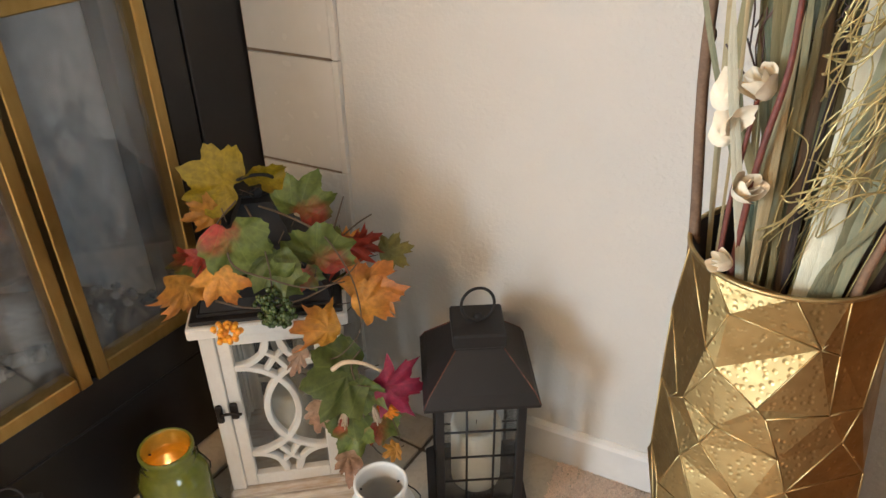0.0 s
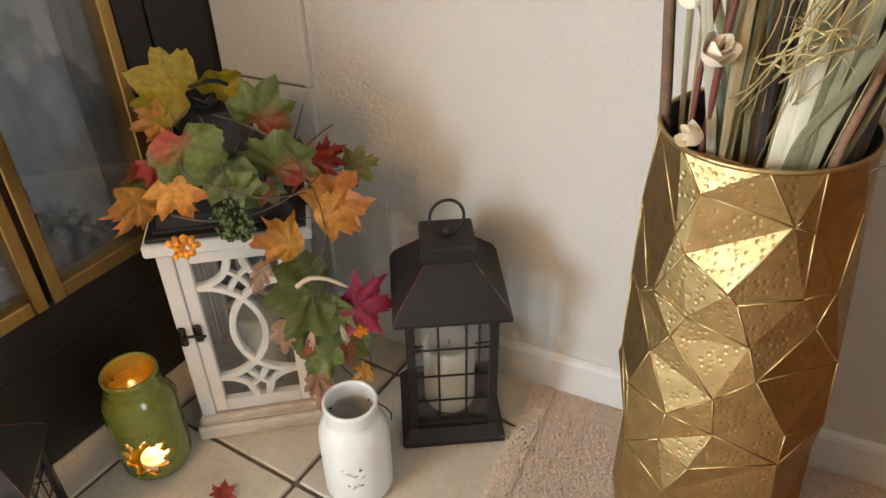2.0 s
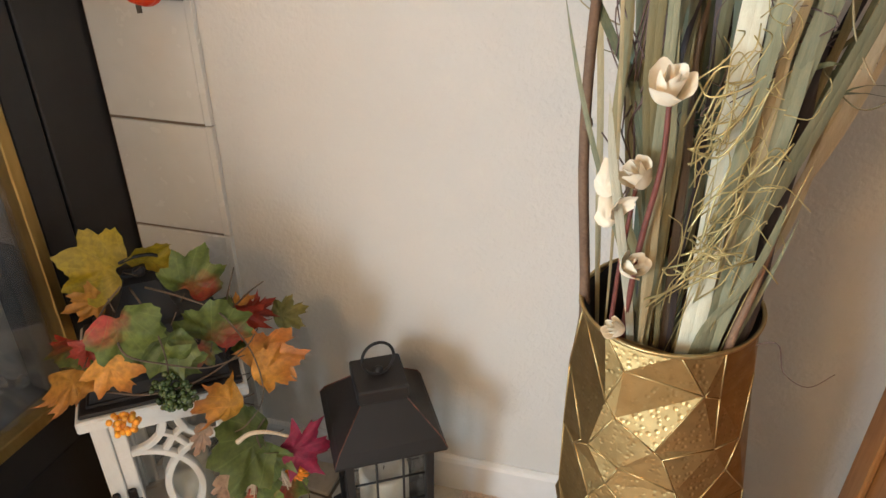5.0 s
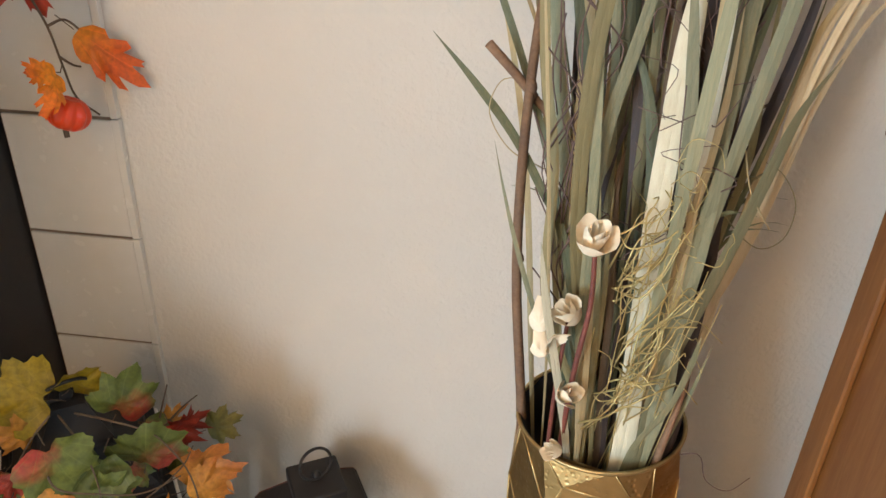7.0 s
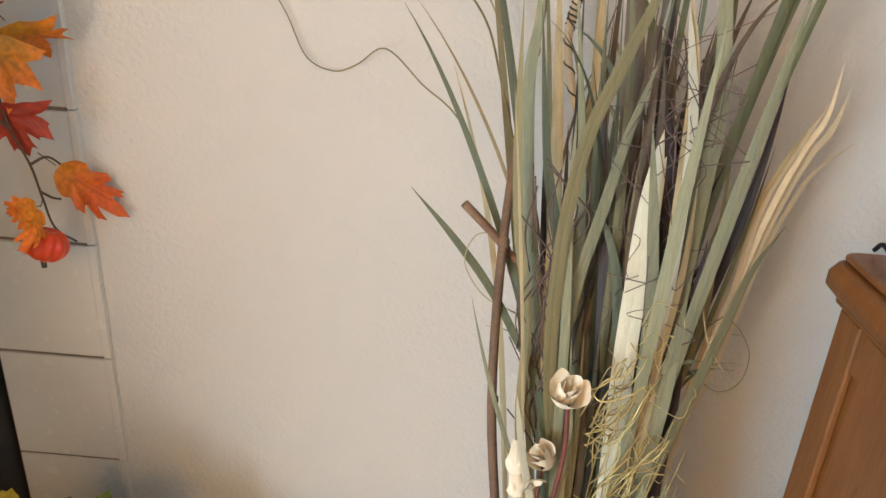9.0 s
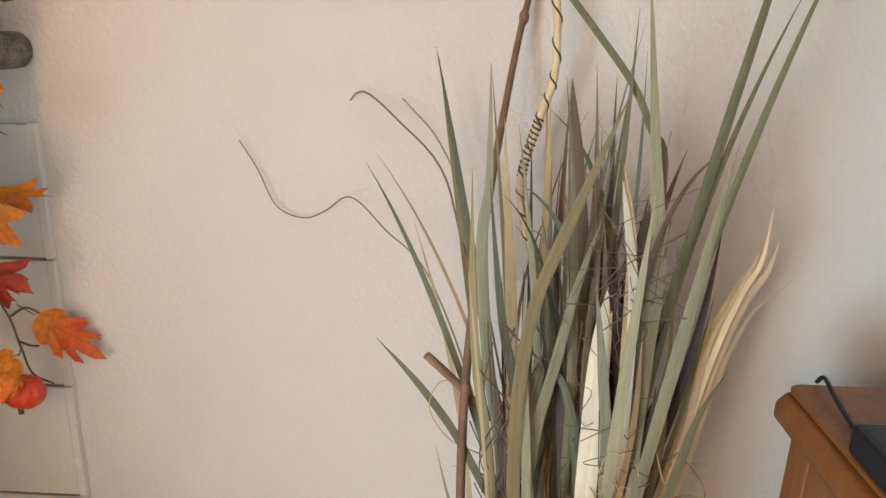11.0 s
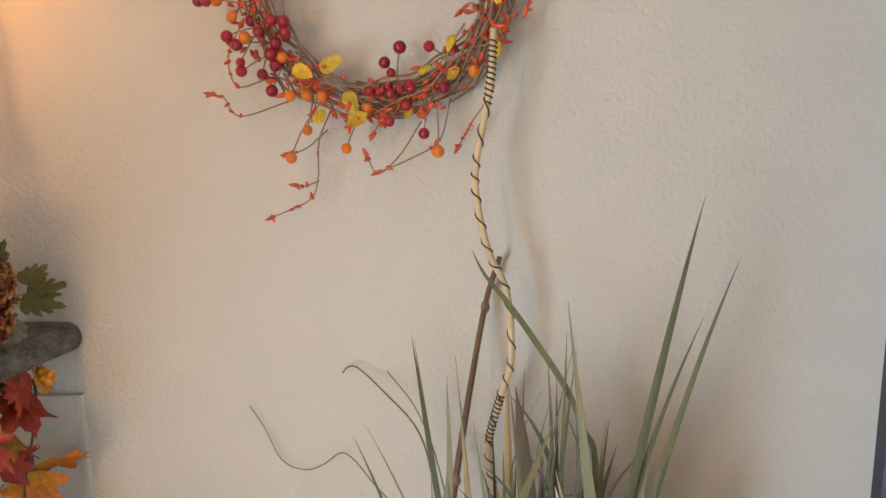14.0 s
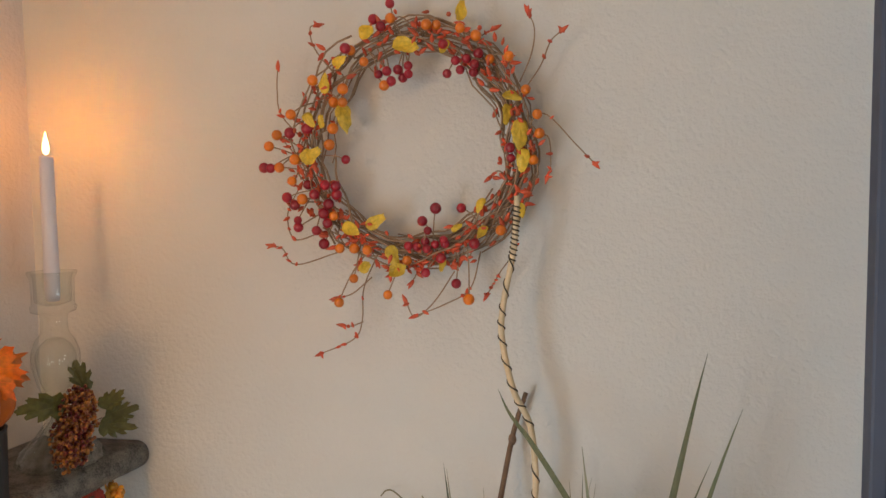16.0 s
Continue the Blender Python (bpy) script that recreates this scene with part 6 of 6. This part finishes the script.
stem("tendril", [(1.018, -0.310, 1.082), (1.030, -0.310, 1.045), (1.045, -0.310, 1.020), (1.059, -0.310, 1.001)], 0.0011, TAN)
stem("tendril", [(0.83, -0.24, 1.02), (0.79, -0.24, 1.04), (0.765, -0.24, 1.08), (0.775, -0.24, 1.115), (0.80, -0.24, 1.12)], 0.0008, TAN)

# gold raffia, fine twigs
bm = bmesh.new()
for k in range(11):
    z = 0.770 + 0.023 * k + g.uniform(-0.01, 0.01)
    f = (z - 0.73) / 0.26
    p0 = Vector((g.uniform(0.890, 0.930) + 0.015 * f, -0.385 + 0.03 * f, z))
    l, up = g.uniform(0.012, 0.055), g.uniform(0.2, 2.6)
    p1 = p0 + Vector((l, g.uniform(-0.02, 0.012), l * up))
    sag = g.uniform(-0.022, 0.026)
    jit = lambda w: Vector((g.uniform(-w, w), g.uniform(-w, w), g.uniform(-w, w)))
    for s in range(g.randrange(3, 8)):
        a, d = p0 + jit(0.014), p1 + jit(0.024)
        m1 = a.lerp(d, 0.35) + Vector((0, -0.008, -sag)) + jit(0.009)
        m2 = a.lerp(d, 0.7) + Vector((0, -0.008, -sag * 0.6)) + jit(0.005)
        tail = d + jit(0.022) + Vector((0.006, 0, -0.002))
        tube(smooth_path([a, m1, m2, d, tail], 4), g.uniform(0.0006, 0.0013), 4, bm, taper=0.6)
for k in range(44):
    x, y = g.uniform(0.895, 0.965), g.uniform(-0.385, -0.33)
    top = Vector((x + g.uniform(-0.01, 0.06), y + g.uniform(-0.005, 0.03), g.uniform(0.80, 0.99)))
    foot = Vector((x + 0.005, y + 0.012, 0.68))
    mid = foot.lerp(top, 0.6) + Vector((g.uniform(-0.008, 0.008), g.uniform(-0.006, 0.006), 0))
    tube(smooth_path([foot, mid, top], 4), g.uniform(0.0005, 0.0010), 4, bm, taper=0.6)
for k in range(14):
    c0 = Vector((g.uniform(0.92, 1.0), g.uniform(-0.39, -0.34), g.uniform(0.82, 1.10)))
    r, a0, span = g.uniform(0.010, 0.026), g.uniform(0, 6.28), g.uniform(1.5, 4.5)
    tube([c0 + Vector((r * math.cos(a0 + span * i / 12), 0.006 * math.sin(i), r * math.sin(a0 + span * i / 12) * 1.2)) for i in range(13)], 0.0005, 4, bm)
tagged(part("gold_raffia", bm, TINSEL, grass, "shiny gold raffia strands"), kind="stuff")
bm = bmesh.new()
for k in range(115):
    x, z = g.uniform(0.915, 0.962), g.uniform(0.80, 1.26)
    x, y = x + (z - 0.8) * 0.07, g.uniform(-0.30, -0.20)
    p = Vector((x, y, z))
    tube(smooth_path([p, p + Vector((g.uniform(-0.03, 0.03), g.uniform(-0.04, 0.01), 0.04)), p + Vector((g.uniform(-0.05, 0.05), g.uniform(-0.06, 0.01), g.uniform(0.04, 0.10))), p + Vector((g.uniform(-0.06, 0.06), g.uniform(-0.06, 0.0), g.uniform(0.03, 0.14)))], 4), g.uniform(0.0004, 0.0008), 4, bm)
for k in range(34):
    x, z = g.uniform(0.83, 0.885), g.uniform(0.80, 1.15)
    p = Vector((x, -0.29, z))
    tube(smooth_path([p, p + Vector((g.uniform(-0.02, 0.02), -0.01, 0.05)), p + Vector((g.uniform(-0.03, 0.03), -0.01, 0.10))], 4), 0.0009, 4, bm)
tagged(part("twig_tangle", bm, FINETWIG, grass, "fine dark twigs"), kind="stuff")
for k in range(16):
    b = root()
    blade((0.965 + g.uniform(-0.035, 0.03), -0.30 + g.uniform(-0.05, 0.04)), (0.985 + g.uniform(-0.05, 0.05), -0.24 + g.uniform(-0.04, 0.04), g.uniform(1.05, 1.38)), 0.022, UMBER, 0, 1.0)

for k in range(30):
    blade((0.965 + g.uniform(-0.03, 0.02), -0.29 + g.uniform(-0.05, 0.05)), (0.985 + g.uniform(-0.06, 0.05), -0.22 + g.uniform(-0.05, 0.05), g.uniform(1.08, 1.42)), g.uniform(0.008, 0.018), g.choice((UMBER, PURPLE, OLIVEBLADE)), 0.1, 0.9)


def sola_flower(at, r, seed, face, label="cream wood-curl flower", stalk=True):
    """A curled shaving flower: rolled heart and cupped outer petals."""
    gg = random.Random(seed)
    q = Vector(face).to_track_quat("Z", "Y").to_matrix().to_4x4()
    bm = bmesh.new()
    for layer, n, s0, flare in ((0, 3, 0.86, 0.02), (1, 3, 0.60, -0.10), (2, 2, 0.34, -0.12)):
        for k in range(n):
            a0 = 2 * math.pi * k / n + gg.uniform(-0.3, 0.3) + layer
            lean, ph = gg.uniform(-0.12, 0.12), gg.uniform(0, 6)
            rows_ = []
            for i in range(8):
                t = i / 7
                row = []
                for j in range(9):
                    s = (j - 4) / 4
                    a = a0 + s * (1.0 + 0.25 * layer) * math.sin(math.pi * min(1, 0.22 + t * 0.56))
                    rr = r * s0 * (0.22 + 0.66 * t ** 0.5 + (flare + lean) * t ** 3) * (1 + 0.05 * math.sin(3 * s + ph) * t)
                    zz = r * (-0.62 + (1.15 + 0.10 * layer) * t - 0.20 * s * s * t - flare * 0.55 * t ** 4 + 0.05 * t * math.sin(4 * s + ph))
                    row.append(bm.verts.new((rr * math.cos(a), rr * math.sin(a), zz)))
                rows_.append(row)
            for u, v in zip(rows_, rows_[1:]):
                for j in range(8):
                    bm.faces.new((u[j], u[j + 1], v[j + 1], v[j])).smooth = True
    fl = part("flower", bm, SOLA, grass, label, m=Matrix.Translation(at) @ q)
    return fl


sola_flower((0.879, -0.374, 1.004), 0.027, 1, (0.1, -0.45, 0.95))
sola_flower((0.866, -0.364, 0.912), 0.022, 2, (-0.6, -0.3, 0.75))
sola_flower((0.873, -0.388, 0.826), 0.020, 3, (0.5, -0.5, 0.8))
sola_flower((0.867, -0.392, 0.752), 0.016, 4, (-0.6, -0.4, 0.5))
for k, (z, dx) in enumerate(((0.912, -0.002), (0.878, 0.004), (0.895, 0.010))):
    b = (0.838 + dx, -0.365, z - 0.03)
    part("curled_petal", leaf_bm(0.043, 150 + k, [(0, 0.92), (15, 0.80), (30, 0.62), (45, 0.48), (70, 0.40), (110, 0.36), (150, 0.36)], 1.5), SOLA, grass, "cream wood-shaving petal", m=leaf_frame(b, (b[0] + 0.004, b[1], b[2] + 0.05), 150 + k, (0.4, -0.9, 0.2), 0.5))
stem("red_stem", [(0.876, -0.356, 0.60), (0.876, -0.370, 0.74), (0.878, -0.380, 0.85), (0.885, -0.376, 0.93), (0.882, -0.370, 0.995)], 0.0036, REDTWIG, "red-brown flower stem")
stem("red_stem", [(0.865, -0.36, 0.65), (0.862, -0.37, 0.80), (0.866, -0.364, 0.90)], 0.003, REDTWIG, "red-brown flower stem")

# ---- cabinet ----
cab = thing("wood_cabinet", pose(0, 0, 0), "brown polished wooden cabinet with a moulded top near the wall", "cabinet")
part("carcass", box((1.222, -0.655, 0.06), (1.83, -0.215, 1.048), 0.003), WOOD, cab)
for y0, y1 in ((-0.262, -0.212), (-0.665, -0.612)):
    part("stile", box((1.212, y0, 0.06), (1.2215, y1, 1.048), 0.0025), WOOD, cab)
for z0, z1 in ((0.06, 0.14), (0.990, 1.048)):
    part("rail", box((1.2125, -0.6115, z0), (1.2215, -0.2625, z1), 0.0025), WOOD, cab)
part("plinth", box((1.214, -0.66, 0.0005), (1.838, -0.213, 0.0595), 0.004), WOOD, cab)


def slab(x0, y0, z0, z1, r, inset):
    """A board with rounded corners at its free end and a rounded edge."""
    x1, y1 = 1.885, -0.196
    lv = [(inset, z0), (0, z0 + (z1 - z0) * 0.35), (0, z0 + (z1 - z0) * 0.7), (inset * 0.5, z1 - 0.001), (inset, z1)]
    bm = bmesh.new()
    rows_ = []
    for ins, z in lv:
        a = []
        for cx, cy, s in ((x0 + r, y1 - r, 90), (x0 + r, y0 + r, 180), (x1 - r, y0 + r, 270), (x1 - r, y1 - r, 0)):
            a += [bm.verts.new((cx + (r - ins) * math.cos(radians(s + 15 * k)), cy + (r - ins) * math.sin(radians(s + 15 * k)), z)) for k in range(7)]
        rows_.append(a)
    n = len(rows_[0])
    for u, v in zip(rows_, rows_[1:]):
        for k in range(n):
            bm.faces.new((u[k], u[(k + 1) % n], v[(k + 1) % n], v[k])).smooth = True
    bm.faces.new(rows_[0][::-1]), bm.faces.new(rows_[-1])
    return bm


part("top_moulding", slab(1.204, -0.675, 1.0485, 1.066, 0.020, 0.008), WOOD, cab)
part("top", slab(1.182, -0.70, 1.0665, 1.106, 0.030, 0.014), WOOD, cab)
part("top_panel", slab(1.200, -0.68, 1.1065, 1.114, 0.022, 0.006), WOOD, cab)
device = tagged(part("black_box", box((1.200, -0.423, 1.1145), (1.43, -0.345, 1.150), 0.006, seg=2), PLASTIC, None), "matte black plastic box on the wooden cabinet", "device")
part("cable", tube(smooth_path([(1.235, -0.202, 1.119), (1.236, -0.215, 1.131), (1.233, -0.25, 1.125), (1.228, -0.31, 1.118), (1.225, -0.348, 1.125)]), 0.0028, 7), PLASTIC, device, "black cable")

# tall television standing on the cabinet, the reflected sky put into its navy colour
panel = thing("framed_panel", pose(0, 0, 0), "television with slate bezel, sky reflection put into its navy screen", "panel")
part("edge_frame", box((1.240, -0.447, 1.1145), (1.2555, -0.425, 2.35), 0.002), SLATE, panel, "slate blue bezel")
part("face", box((1.256, -0.444, 1.1145), (1.80, -0.428, 2.35), 0.002), NAVY, panel, "dark screen, sky reflection put into its navy colour")

# carpet tufts where the camera comes near
g = random.Random(55)
bm = bmesh.new()
me_v, me_f = [], []
for k in range(92000):
    x, y = g.uniform(0.60, 1.34), g.uniform(-0.62, -0.014)
    edge = 0.640 + 0.0025 * math.sin(y * 40) + 0.0012 * math.sin(y * 190)
    if x < edge:
        continue
    z0 = 0.0 if x < 0.68 else -0.0040
    s, h, a = g.uniform(0.0012, 0.0021), g.uniform(0.005, 0.0075) * min(1, 0.45 + (x - edge) * 14), g.uniform(0, 6.28)
    dx, dy = g.uniform(-0.004, 0.004), g.uniform(-0.004, 0.004)
    i = len(me_v)
    for q in range(3):
        me_v.append((x + s * math.cos(a + q * 2.094), y + s * math.sin(a + q * 2.094), z0))
    for q in range(3):
        me_v.append((x + dx + s * 0.6 * math.cos(a + q * 2.094), y + dy + s * 0.6 * math.sin(a + q * 2.094), z0 + h))
    me_f += [(i, i + 1, i + 4, i + 3), (i + 1, i + 2, i + 5, i + 4), (i + 2, i, i + 3, i + 5), (i + 3, i + 4, i + 5)]
bm.free()
me = bpy.data.meshes.new("carpet_pile")
me.from_pydata(me_v, [], me_f)
me.materials.append(CARPET)
pile = new("carpet_pile", me)
pile.parent = floor
tagged(pile, "beige carpet tufts", kind="stuff")
